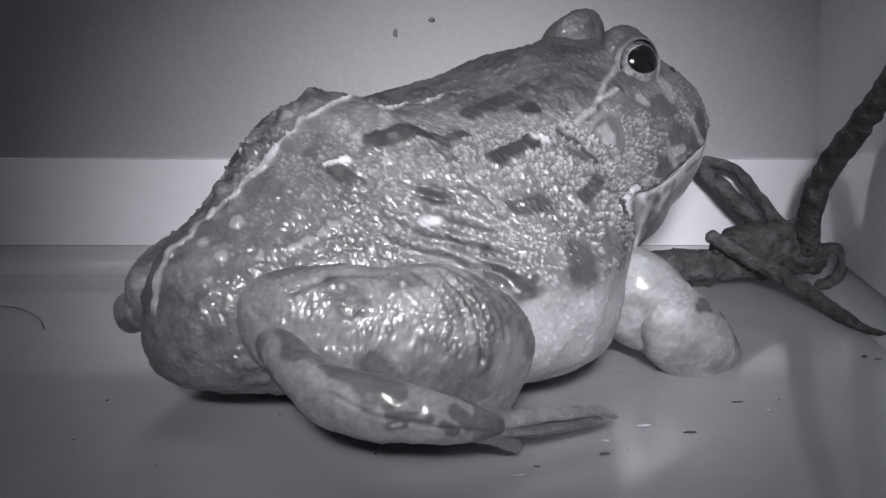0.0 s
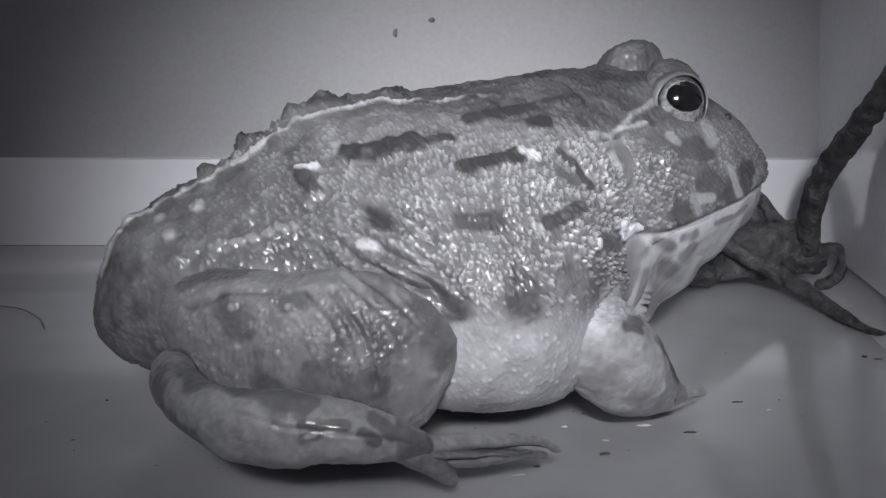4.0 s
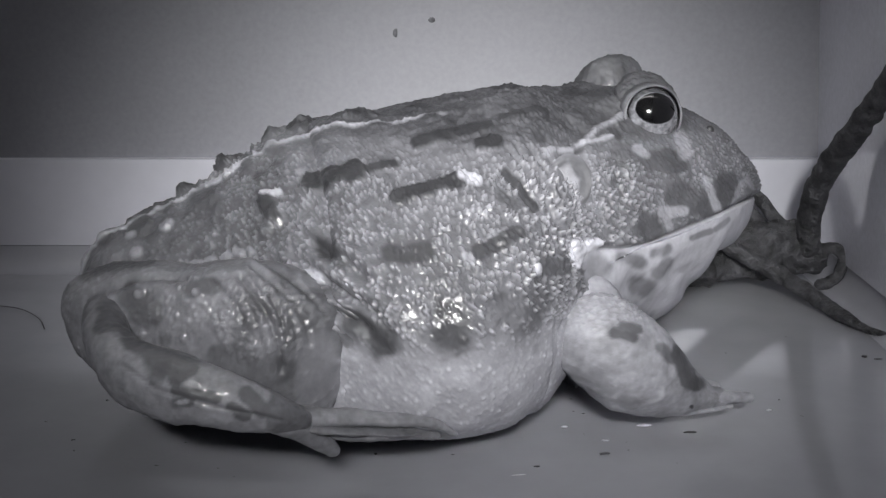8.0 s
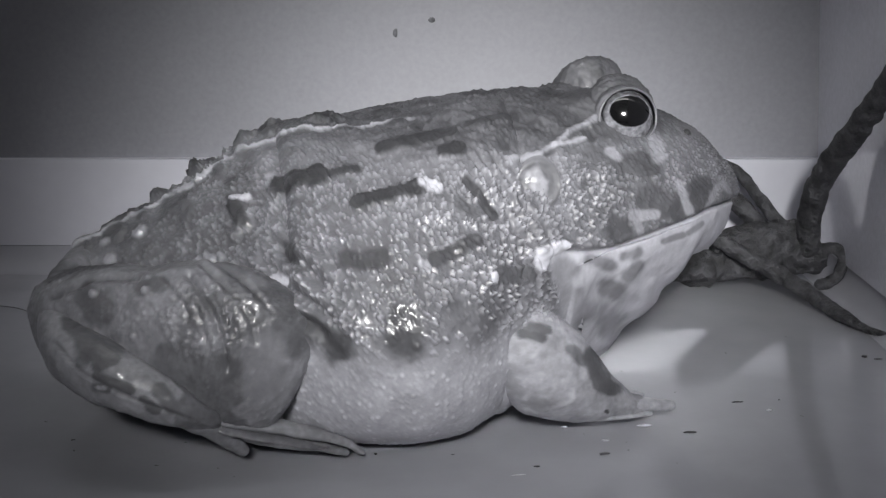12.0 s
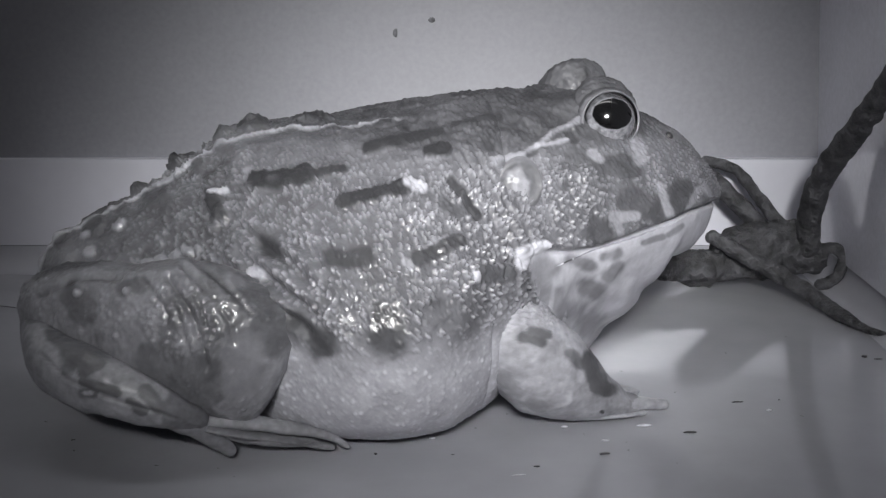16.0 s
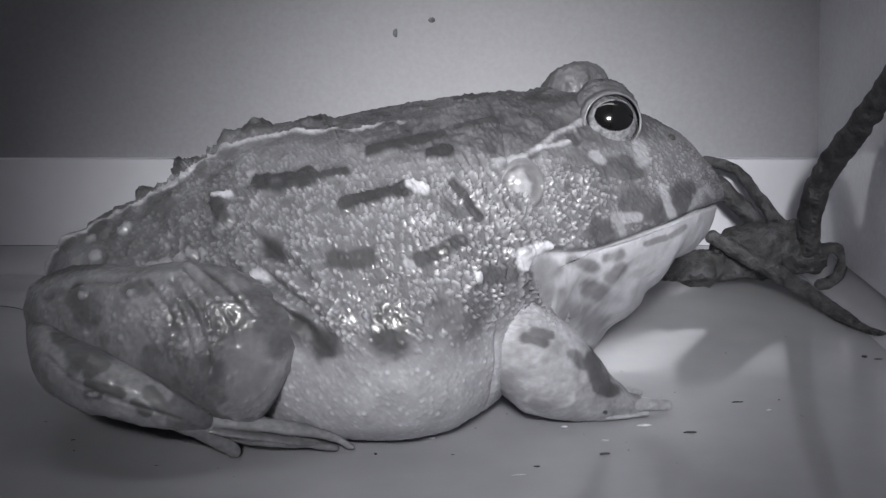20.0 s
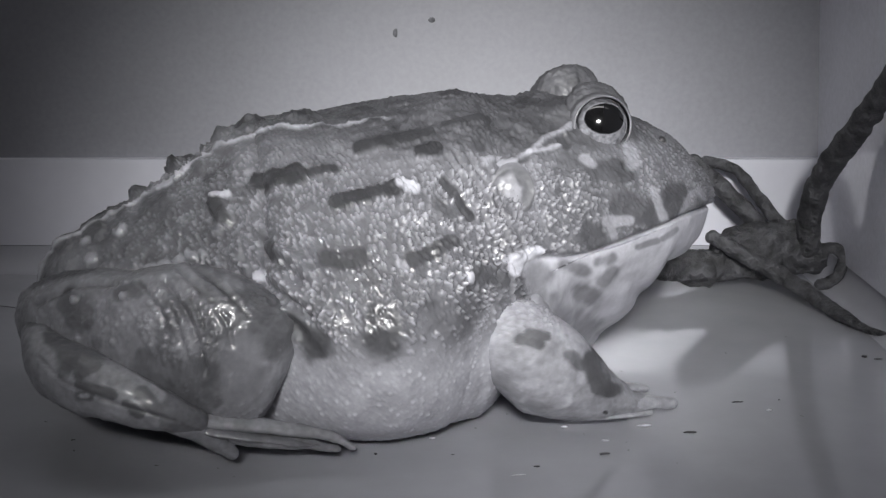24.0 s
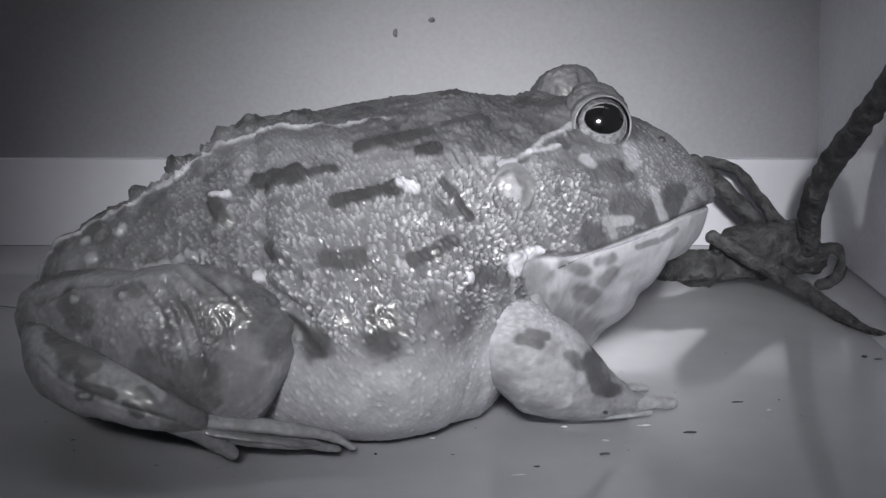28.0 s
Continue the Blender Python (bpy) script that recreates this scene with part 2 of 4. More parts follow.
# The squatting frog in the camera's view, in centimetres, a to the right and b down: shape and marks are fitted to this
# view, from 24 cm away and a little above.
STAND = (-0.88, 0.70, -0.115), (14.0, -0.28, 1.95)
TURNED = np.array(turn_matrix(STAND[1]).to_3x3())
CAMERA_POINT = TURNED.T @ (np.array([0.0, -24.3, 8.86]) - np.array(STAND[0]))
SLOPE = radians(14.0)
RIGHT, UP, AWAY = [TURNED.T @ np.array(v) for v in ((1.0, 0.0, 0.0), (0.0, math.sin(SLOPE), math.cos(SLOPE)), (0.0, math.cos(SLOPE), -math.sin(SLOPE)))]


def view_chart(P):
    """Where points of the frog lie in the camera's view; the far side mirrors the near one."""
    D = np.stack([P[:, 0], -np.abs(P[:, 1]), P[:, 2]], 1) - CAMERA_POINT
    k = 21.54 / (D @ AWAY)
    return np.stack([7.84 + (D @ RIGHT) * k, 4.41 - (D @ UP) * k], 1)


def lay(a, b, y):
    """The point of the frog at (a, b) in the camera's view and y to its left, and the scale there."""
    d = AWAY * 21.54 + RIGHT * (a - 7.84) + UP * (4.41 - b)
    s = (y - CAMERA_POINT[1]) / d[1]
    return CAMERA_POINT + s * d, s


def limb(rows):
    """Rows a, b, y, half width, half height in the camera's view, as rows for a tube."""
    out = []
    for a, b, y, w, h in rows:
        p, s = lay(a, b, y)
        out.append((*p, w * s, h * s))
    return out


def ground(P):
    """The height of the floor under points of the squatting frog."""
    return -(STAND[0][2] + P[:, 0] * TURNED[2, 0] + P[:, 1] * TURNED[2, 1]) / TURNED[2, 2]


def outline(rows, y):
    Q = np.array([lay(a, b, y)[0] for a, b in rows])
    return Q[np.argsort(Q[:, 0])]


# the back from vent to snout, and the chin from the snout to the chest, fitted to the camera's view
BACK = outline([(.62, 5.5), (.68, 5.0), (.8, 4.72), (1.0, 4.32), (1.4, 4.04), (2.05, 3.72), (2.45, 3.5), (3.1, 3.08), (3.5, 2.82), (3.9, 2.54), (4.3, 2.32), (4.8, 2.24), (5.3, 2.2), (6.1, 2.18), (6.5, 2.1), (7.0, 2.0), (7.6, 1.84), (8.3, 1.72), (9.0, 1.64), (9.6, 1.62), (10.3, 1.66), (11.0, 1.86), (11.5, 2.07), (11.95, 2.34), (12.35, 2.76), (12.57, 3.1), (12.66, 3.36)], 0.15)
CHIN = np.vstack([outline([(12.62, 3.6), (12.57, 3.8), (12.46, 4.05), (12.26, 4.3), (12.02, 4.46)], -0.15), outline([(11.72, 4.72), (11.6, 5.0), (11.48, 5.3), (11.25, 5.62), (11.0, 5.95), (10.75, 6.22), (10.3, 6.7), (9.6, 7.2), (9.0, 7.45)], -0.8)])
CHIN = CHIN[np.argsort(CHIN[:, 0])]
# length, half width, height of the widest place, sharpness of the section above and below
BODY = np.array([
    (-7.6, 1.3, 1.5, 1.8, 2.2), (-6.0, 1.9, 1.8, 1.35, 2.6), (-5.0, 2.4, 2.1, 1.25, 3.0), (-4.0, 3.0, 2.3, 1.2, 3.2),
    (-3.0, 4.2, 2.45, 1.3, 3.2), (-2.0, 5.1, 2.5, 1.6, 3.2), (-1.0, 5.3, 2.55, 1.85, 3.6), (0.0, 5.0, 2.65, 1.9, 3.8),
    (1.0, 4.3, 2.85, 1.75, 3.2), (2.0, 3.6, 3.2, 1.55, 1.7), (3.0, 3.2, 3.4, 1.5, 1.35), (4.0, 2.85, 3.5, 1.5, 1.35),
    (5.0, 2.45, 3.65, 1.5, 1.5), (6.0, 1.9, 3.75, 1.6, 2.4), (7.2, 1.15, 3.8, 1.8, 2.6)])
TAIL, SNOUT = BACK[0, 0], BACK[-1, 0]
FINE = np.linspace(TAIL, SNOUT, 700)


def eased(xs, ys, k=41):
    y = np.interp(FINE, xs, ys)
    w = np.hanning(k)
    w /= w.sum()
    return np.convolve(np.pad(y, k // 2, mode="reflect", reflect_type="odd"), w, "valid")


WIDTH, MIDDLE, SHARP_TOP, SHARP_LOW = [eased(BODY[:, 0], BODY[:, c]) for c in (1, 2, 3, 4)]
TOP_LINE = eased(BACK[:, 0], BACK[:, 2], 25)
LOW_LINE = np.where(FINE < CHIN[0, 0], np.interp(FINE, [-8, -7, -6, -5], [1.1, 0.75, 0.35, 0.0]), eased(np.r_[-8, CHIN[0, 0] - 0.5, CHIN[:, 0]], np.r_[0, 0, CHIN[:, 2]], 15))


def trunk(u, th):
    """The frog's outline round its length: points at length u and angle th."""
    w, zm, pt, pb, zt, zb = [np.interp(u, FINE, s) for s in (WIDTH, MIDDLE, SHARP_TOP, SHARP_LOW, TOP_LINE, LOW_LINE)]
    tail, nose = np.maximum(u - TAIL, 0), np.maximum(SNOUT - u, 0)
    ease = lambda d, n: np.sqrt(np.clip(1 - (1 - np.minimum(1, d / n)) ** 2, 0, 1))
    ew, ez = ease(tail, 1.5) * ease(nose, 2.3), ease(tail, 0.5) * ease(nose, 0.12)
    zm = np.clip(zm, zb + 0.1, zt - 0.05)
    under = th > np.pi
    phi = np.where(th < 1.5 * np.pi, th - np.pi, 2 * np.pi - th) / (np.pi / 2)
    phi = np.clip(phi, 0, 1) ** 1.7 * (np.pi / 2)
    th = np.where(under, np.where(th < 1.5 * np.pi, np.pi + phi, 2 * np.pi - phi), th)
    c, s = np.cos(th), np.sin(th)
    v = w * ew * np.sign(c) * np.abs(c) ** np.where(s > 0, 2 / pt, 2 / pb)
    z = zm + np.where(s > 0, (zt - zm) * np.abs(s), -(zm - zb) * np.abs(s) ** (2 / pb)) * ez
    P = np.stack([u, v, z], -1)
    low = ground(P) + 0.03
    P[:, 2] = np.where(u < CHIN[0, 0] + 1, np.maximum(P[:, 2], low), P[:, 2])
    return P


def on_trunk(a, b, side=-1):
    """The point of the skin at (a, b) in the camera's view, and the way out of it."""
    U, T = np.meshgrid(np.linspace(TAIL, SNOUT, 500), np.linspace(np.pi / 2, 1.45 * np.pi, 300), indexing="ij")
    Q = trunk(U.ravel(), T.ravel())
    d = np.hypot(*(view_chart(Q) - np.array([a, b])).T) + 0.02 * (Q[:, 1] + 6)
    i = int(np.argmin(d))
    p = Q[i]
    r = Q.reshape(500, 300, 3)
    j, k = min(max(i // 300, 2), 497), min(max(i % 300, 2), 297)
    nrm = np.cross(r[j + 2, k] - r[j - 2, k], r[j, k + 2] - r[j, k - 2])
    nrm = nrm / np.linalg.norm(nrm) * (1 if nrm[1] < 0 else -1)
    s = np.array([1, 1 if side < 0 else -1, 1])
    return p * s, nrm * s


def strokes(C, P, rows, tone, height, calm, soft=0.25):
    """Marks placed in the camera's view: from, to, half width, tone, height."""
    wob = (fbm(P, 4.0, 3, 31) - 0.5)
    for a0, b0, a1, b1, r, value, h in rows:
        d, t = near_line(C, (a0, b0), (a1, b1))
        m = smooth(r * (1 + soft), r * (1 - soft), d + wob * min(r, 0.3) * 0.9)
        tone[:] = tone * (1 - m) + value * (1 + 0.5 * wob) * m
        height += m * h
        calm *= 1 - 0.85 * m


def path_distance(C, path):
    d = np.full(len(C), 9.0)
    for p, q in zip(path, path[1:]):
        d = np.minimum(d, near_line(C, p, q)[0])
    return d


# marks placed in the camera's view: from, to, half width, tone, height
# the sunken row is the fold behind the ear, its shade put into the tone
FLANK_PLATES_AND_FOLD = [(4.62, 3.26, 5.46, 3.15, .17, .041, .07), (5.6, 3.14, 6.1, 3.03, .07, .051, .03), (6.55, 2.7, 7.82, 2.4, .1, .042, .05), (8.08, 2.28, 8.85, 2.13, .075, .044, .04), (6.1, 3.66, 7.18, 3.36, .125, .041, .08),
                (7.62, 2.74, 7.92, 2.7, .1, .037, .07), (7.45, 4.6, 8.1, 4.28, .15, .058, .03), (3.88, 3.62, 3.98, 3.86, .13, .048, .09), (8.02, 3.2, 8.5, 3.84, .085, .054, -.03), (8.55, 4.86, 9.0, 4.86, .17, .088, .05)]
FLANK_SPOTS = [(5.95, 4.58, 6.5, 4.58, .2, .051, 0), (4.8, 4.34, 4.9, 4.42, .18, .048, -.03), (5.35, 5.75, 5.75, 6.1, .26, .068, 0), (6.9, 5.65, 6.9, 5.98, .36, .068, 0), (7.9, 5.5, 8.0, 5.6, .25, .116, 0), (7.9, 3.6, 8.05, 3.75, .12, .082, 0)]
FLANK_PALES = [(7.26, 3.28, 7.5, 3.36, .1, .42, .05), (3.82, 3.46, 4.08, 3.45, .06, .5, .06), (4.56, 4.82, 4.68, 4.86, .1, .42, .08), (7.2, 4.62, 7.3, 4.74, .07, .26, .02), (7.5, 4.4, 7.95, 4.18, .025, .22, .012), (8.42, 4.85, 8.44, 4.95, .06, .5, .04)]
RUMP_SPOTS = [(2.8, 3.6, 2.95, 3.62, .2, .085, .05), (2.1, 3.72, 2.25, 3.7, .1, .08, .05), (1.72, 4.0, 1.8, 4.05, .16, .08, .05), (1.1, 4.2, 1.2, 4.3, .14, .09, .04), (3.6, 3.0, 3.6, 3.05, .12, .09, .03), (4.0, 2.68, 4.1, 2.72, .12, .09, .03), (2.62, 4.7, 2.75, 4.68, .06, .24, .05), (2.88, 4.64, 2.95, 4.62, .07, .22, .05), (3.15, 4.58, 3.22, 4.55, .06, .22, .04), (3.36, 4.48, 3.44, 4.5, .065, .23, .04), (3.56, 4.42, 3.6, 4.46, .05, .2, .03), (.9, 5.0, 1.0, 5.1, .2, .1, 0)]
CHEEK_SPOTS = [(10.62, 4.05, 10.65, 4.16, .24, .075, 0), (11.25, 3.58, 11.55, 3.68, .27, .075, 0), (12.1, 3.35, 12.0, 3.65, .2, .075, 0), (10.1, 4.35, 10.2, 4.35, .09, .12, 0), (10.7, 2.95, 11.2, 2.98, .2, .075, 0), (10.15, 2.72, 10.45, 2.75, .13, .085, 0), (9.05, 2.85, 9.5, 2.68, .08, .075, -.03),
               (10.1, 2.38, 10.2, 2.5, .08, .06, -.04), (8.6, 2.6, 8.75, 2.62, .08, .06, 0), (9.0, 2.22, 9.6, 2.1, .09, .07, 0), (9.9, 2.05, 10.1, 2.1, .1, .075, 0), (12.55, 3.45, 12.5, 3.6, .05, .1, 0)]
CHEEK_PALES = [(8.8, 2.84, 9.3, 2.76, .05, .27, .05), (9.35, 2.7, 9.75, 2.45, .04, .25, .05), (9.78, 2.4, 10.25, 2.2, .045, .24, .04), (9.5, 2.62, 10.1, 2.5, .03, .34, .03), (10.5, 2.72, 10.65, 2.84, .08, .26, 0), (11.3, 2.55, 11.38, 2.84, .12, .25, 0), (10.9, 3.85, 11.3, 3.84, .09, .26, 0), (10.95, 3.9, 11.02, 4.15, .06, .25, 0),
               (11.72, 3.3, 11.86, 3.8, .075, .26, 0), (12.42, 3.36, 12.18, 3.75, .05, .25, 0), (12.52, 3.3, 12.58, 3.45, .06, .25, 0)]
THROAT_SPOTS = [(9.62, 4.7, 9.75, 4.85, .22, .238, 0), (9.7, 5.2, 9.95, 5.5, .31, .245, 0), (10.15, 4.6, 10.5, 4.72, .12, .216, 0), (10.75, 4.58, 11.0, 4.5, .09, .230, 0), (10.8, 4.92, 11.02, 4.76, .11, .238, 0), (10.5, 5.15, 10.6, 5.18, .19, .194, 0), (10.5, 5.7, 10.65, 6.1, .28, .259, 0), (11.45, 4.32, 11.8, 4.22, .05, .245, 0), (11.9, 4.18, 12.15, 4.02, .05, .259, 0)]
JAW_CORNER = [(9.26, 4.66, 9.34, 4.5, .12, .5, .04), (9.3, 4.47, 9.68, 4.36, .1, .55, .05), (9.12, 4.5, 9.3, 4.44, .06, .4, .03)]
MOUTH = [(9.5, 4.42), (10.2, 4.44), (10.7, 4.36), (11.2, 4.18), (11.8, 3.95), (12.3, 3.72), (12.9, 3.52)]
# warts along the back, placed in the camera's view: place, radius, height, how far from the middle
WARTS = [(4.52, 2.2, .26, .26, .15), (4.08, 2.42, .15, .26, .3), (5.6, 2.18, .3, .2, .25), (3.22, 3.02, .13, .28, .3), (3.4, 2.9, .14, .16, .3), (2.56, 3.42, .13, .24, .3), (2.0, 3.72, .12, .1, .25), (6.65, 2.1, .2, .09, .3), (5.25, 2.4, .12, .08, -.5), (7.3, 1.93, .25, .06, .3), (8.3, 1.72, .25, .06, .2), (5.95, 2.42, .14, .07, -.6), (6.85, 2.3, .16, .09, -.7)]


def seam(P):
    """Where the head ends: behind the ear, leaning back towards the shoulder."""
    return np.maximum(1.15 + 0.28 * (P[:, 2] - 4.0), 0.75)


def rear_seam(P):
    """Where the rump begins, over the hips."""
    return -2.75 + 0.12 * (P[:, 2] - 4.0)


def trunk_mesh(name, lo, hi, n, m, kind, parent, label, pivot=(0, 0, 0)):
    s = np.linspace(0, 1, n)
    if kind == "head":
        u = lo + (hi - lo) * (0.55 * s + 0.45 * np.sin(s * np.pi / 2))
    elif kind == "rump":
        u = lo + (hi - lo) * (0.6 * s + 0.4 * (1 - np.cos(s * np.pi / 2)))
    else:
        u = lo + (hi - lo) * s
    th = np.linspace(0, 2 * np.pi, m, endpoint=False)
    U, TH = np.meshgrid(u, th, indexing="ij")
    V = trunk(U.ravel(), TH.ravel())
    N = ring_normals(V, n, m)
    P = V
    C = view_chart(P)
    a, b = C[:, 0], C[:, 1]
    z, v, uu = P[:, 2], P[:, 1], P[:, 0]
    lip = np.interp(a, [p[0] for p in MOUTH], [p[1] for p in MOUTH])
    below = smooth(-0.05, 0.05, b - lip) * smooth(9.2, 9.5, a - 0.35 * (b - 4.5)) * smooth(1.2, 1.8, uu)
    low = smooth(3.0, 1.9, z + (fbm(P, 1.2, 2, 5) - 0.5) * 1.1) * smooth(-5.6, -4.4, uu)
    top = smooth(5.0, 5.5, z)
    # pigment
    tone = 0.178 + 0.12 * (fbm(P, 1.5, 3, 1) - 0.5) + 0.09 * (fbm(P, 5.0, 2, 6) - 0.5)
    tone = tone * (1 - 0.54 * top) * (1 + 0.9 * top * (fbm(P, 6.0, 3, 44) - 0.5))
    tone = tone * (1 - low) + 0.36 * low
    rear = smooth(-2.8, -4.2, uu)
    tone = tone * (1 - 0.3 * rear) * (1 + 0.8 * rear * (fbm(P, 2.5, 3, 47) - 0.5))
    tone = tone * (1 - below) + 0.47 * below
    crown = smooth(2.4, 4.2, uu + (z - 4.5) * 1.2) * (1 - below)
    tone = tone * (1 - 0.2 * crown)
    height = np.zeros(len(P))
    # granules, drawn out along the folds of the flank
    along = uu * 0.62 - z * 0.78
    across = uu * 0.78 + z * 0.62
    draw = smooth(1.5, -2.5, uu) * 0.45
    warp = (fbm(P, 1.3, 2, 41) - 0.5) * 0.5
    Q = np.stack([along * (1 - draw) * 11.5 + warp * 3, v * 11.5, across * 11.5 + warp * 2], 1)
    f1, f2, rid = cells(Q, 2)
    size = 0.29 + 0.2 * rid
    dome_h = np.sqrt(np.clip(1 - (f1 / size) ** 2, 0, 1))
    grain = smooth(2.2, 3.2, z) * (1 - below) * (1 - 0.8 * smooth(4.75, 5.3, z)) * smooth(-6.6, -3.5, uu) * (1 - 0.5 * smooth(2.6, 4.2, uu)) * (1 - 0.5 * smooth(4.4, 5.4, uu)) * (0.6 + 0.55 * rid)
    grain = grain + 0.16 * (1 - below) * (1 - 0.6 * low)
    marks_tone, marks_height, calm = tone * 1.0, np.zeros(len(P)), np.ones(len(P))
    for rows, soft in ((THROAT_SPOTS, 0.5), (FLANK_SPOTS, 0.4), (RUMP_SPOTS, 0.3), (CHEEK_SPOTS, 0.22), (FLANK_PLATES_AND_FOLD, 0.15), (CHEEK_PALES, 0.35), (FLANK_PALES, 0.25), (JAW_CORNER, 0.2)):
        keep = below if rows is THROAT_SPOTS else 1 - 0.95 * below if rows in (CHEEK_SPOTS, CHEEK_PALES) else np.ones(len(P))
        t2, h2, c2 = marks_tone.copy(), marks_height.copy(), calm.copy()
        strokes(C, P, rows, t2, h2, c2, soft)
        marks_tone, marks_height, calm = marks_tone + (t2 - marks_tone) * keep, marks_height + (h2 - marks_height) * keep, calm + (c2 - calm) * keep
    marked = smooth(0.95, 0.3, calm)
    grain = grain * (0.25 + 0.75 * calm)
    height += 0.088 * dome_h * grain + 0.02 * (fbm(P, 16.0, 2, 29) - 0.5) * (1 - below)
    # occlusion shade between the granules is put into the tone, tops lighter
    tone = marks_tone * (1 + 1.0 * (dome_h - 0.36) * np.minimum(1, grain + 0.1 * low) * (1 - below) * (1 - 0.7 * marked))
    height += marks_height
    # pale dots of the belly
    f5, f6, rid5 = cells(P * np.array([5.5, 5.5, 5.5]), 22)
    tone = tone * (1 + 0.4 * low * (1 - below) * smooth(0.3, 0.14, f5) * (rid5 > 0.3))
    height += 0.012 * low * (1 - below) * smooth(0.34, 0.14, f5)
    # loose skin folds before the thigh; shade of the hollows and light of the crests are put into the tone
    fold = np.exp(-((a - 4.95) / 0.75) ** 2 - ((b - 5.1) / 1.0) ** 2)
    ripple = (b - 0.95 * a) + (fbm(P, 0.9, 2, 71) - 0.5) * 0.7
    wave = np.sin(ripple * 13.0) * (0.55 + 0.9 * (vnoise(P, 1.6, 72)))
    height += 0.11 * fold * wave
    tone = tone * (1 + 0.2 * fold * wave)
    # folds of the neck behind the ear
    neck = np.exp(-((a - 8.75 - 0.55 * (b - 3.6)) / 0.3) ** 2) * smooth(2.6, 3.0, b) * smooth(4.6, 4.2, b)
    wave = np.sin((a - 0.72 * b + (fbm(P, 1.1, 2, 75) - 0.5) * 0.5) * 26.0)
    height += 0.05 * neck * wave
    # rough back and pelvis
    height += top * 0.06 * (fbm(P, 11.0, 3, 81) - 0.5) + rear * 0.10 * (fbm(P, 4.5, 3, 83) - 0.5)
    for wa, wb, r, h, y in WARTS:
        c0 = lay(wa, wb, y)[0]
        q = P - c0
        q[:, 2] *= 0.35
        d = np.sqrt((q ** 2).sum(1)) + (vnoise(P, 7, 51) - 0.5) * r * 0.5
        k = np.clip(1 - d / (r * 1.5), 0, 1) ** 0.8
        height += h * k
        tone = tone * (1 - 0.45 * np.minimum(1, k * 2))
    f3, f4, rid2 = cells(P * 1.7, 12)
    wart = np.clip(1 - f3 / 0.3, 0, 1) * (rid2 > 0.5) * smooth(-2.6, -3.8, uu)
    height += 0.1 * wart
    tone = tone * (1 - np.minimum(1, wart * 3)) + np.where(rid2 > 0.85, 0.26, 0.1) * np.minimum(1, wart * 3)
    # mid-back stripe
    mid = np.interp(uu, [-7, -5.5, -4.5, -3.5, -2, -.5, 1], [-.1, -.15, -.2, -.35, -.55, -.62, -.6]) + (vnoise(P, 2.5, 91) - 0.5) * 0.16
    line = smooth(0.085, 0.04, np.abs(v - mid)) * smooth(2.0, 2.6, z) * smooth(0.2, -1.0, uu) * (0.6 + 0.4 * (vnoise(P, 3, 93) > 0.3))
    tone = tone * (1 - line) + 0.3 * line
    height += 0.05 * line
    # brows
    for side in (1, -1):
        height += 0.3 * np.exp(-((uu - 3.75) / 0.7) ** 2 - ((v - 0.85 * side) / 0.5) ** 2) * smooth(5.0, 5.6, z)
    # mouth; the shade in its groove is painted as a darker tone
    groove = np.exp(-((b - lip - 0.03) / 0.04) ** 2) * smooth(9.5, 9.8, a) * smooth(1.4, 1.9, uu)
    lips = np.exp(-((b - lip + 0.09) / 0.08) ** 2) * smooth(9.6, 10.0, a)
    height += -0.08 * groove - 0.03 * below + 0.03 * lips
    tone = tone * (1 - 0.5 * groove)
    # slack skin of the throat
    slack = below * smooth(4.6, 5.2, b)
    wave = np.sin((a * 0.9 - b * 0.35 + (fbm(P, 0.7, 2, 78) - 0.5) * 1.2) * 6.5)
    height += 0.05 * slack * wave
    height += (fbm(P, 2.2, 3, 77) - 0.5) * (0.15 - 0.08 * np.maximum(low, below))
    front, back = uu - seam(P), np.maximum(0, rear_seam(P) - uu)
    if kind == "head":
        height -= 0.45 * smooth(-0.05, 1.6, -front) + 0.06 * smooth(-0.12, 0.1, -front)
    if kind == "body":
        height -= 0.45 * smooth(-0.05, 1.6, front) + 0.06 * smooth(-0.12, 0.1, front)
        height = height * (1 - smooth(0.0, 0.4, back))
        height -= 0.5 * back * smooth(0, 0.35, back)
        drop = 0.4 * back * smooth(0.05, 0.5, back) * smooth(2.6, 4.2, z)
    if kind == "rump":
        height -= 0.004 + 0.5 * smooth(0.05, 0.65, uu - rear_seam(P))
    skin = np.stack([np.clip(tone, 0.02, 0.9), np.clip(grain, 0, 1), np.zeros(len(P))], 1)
    V = V + N * height[:, None]
    if kind == "body":
        V[:, 2] -= drop
    F = grid_faces(n, m)
    # close the open ends
    for row in (0, n - 1):
        c = len(V)
        ring = row * m + np.arange(m)
        V = np.vstack([V, V[ring].mean(0)])
        skin = np.vstack([skin, skin[ring].mean(0)])
        p, q = ring[0::2], ring[1::2]
        F = np.vstack([F, np.stack([np.full(m // 2, c), p, q, np.roll(p, -1)], 1)])
    return mesh_object(name, V, F, SKIN, parent, label, skin, pivot)


SACRUM = (-2.9, 0.0, 5.3)
frog = tagged(new("frog"), "large wet mottled bullfrog squatting on the tub floor", "frog")
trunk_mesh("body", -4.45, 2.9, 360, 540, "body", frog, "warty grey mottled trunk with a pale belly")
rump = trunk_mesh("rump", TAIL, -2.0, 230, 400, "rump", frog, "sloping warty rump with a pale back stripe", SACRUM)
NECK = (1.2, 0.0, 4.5)
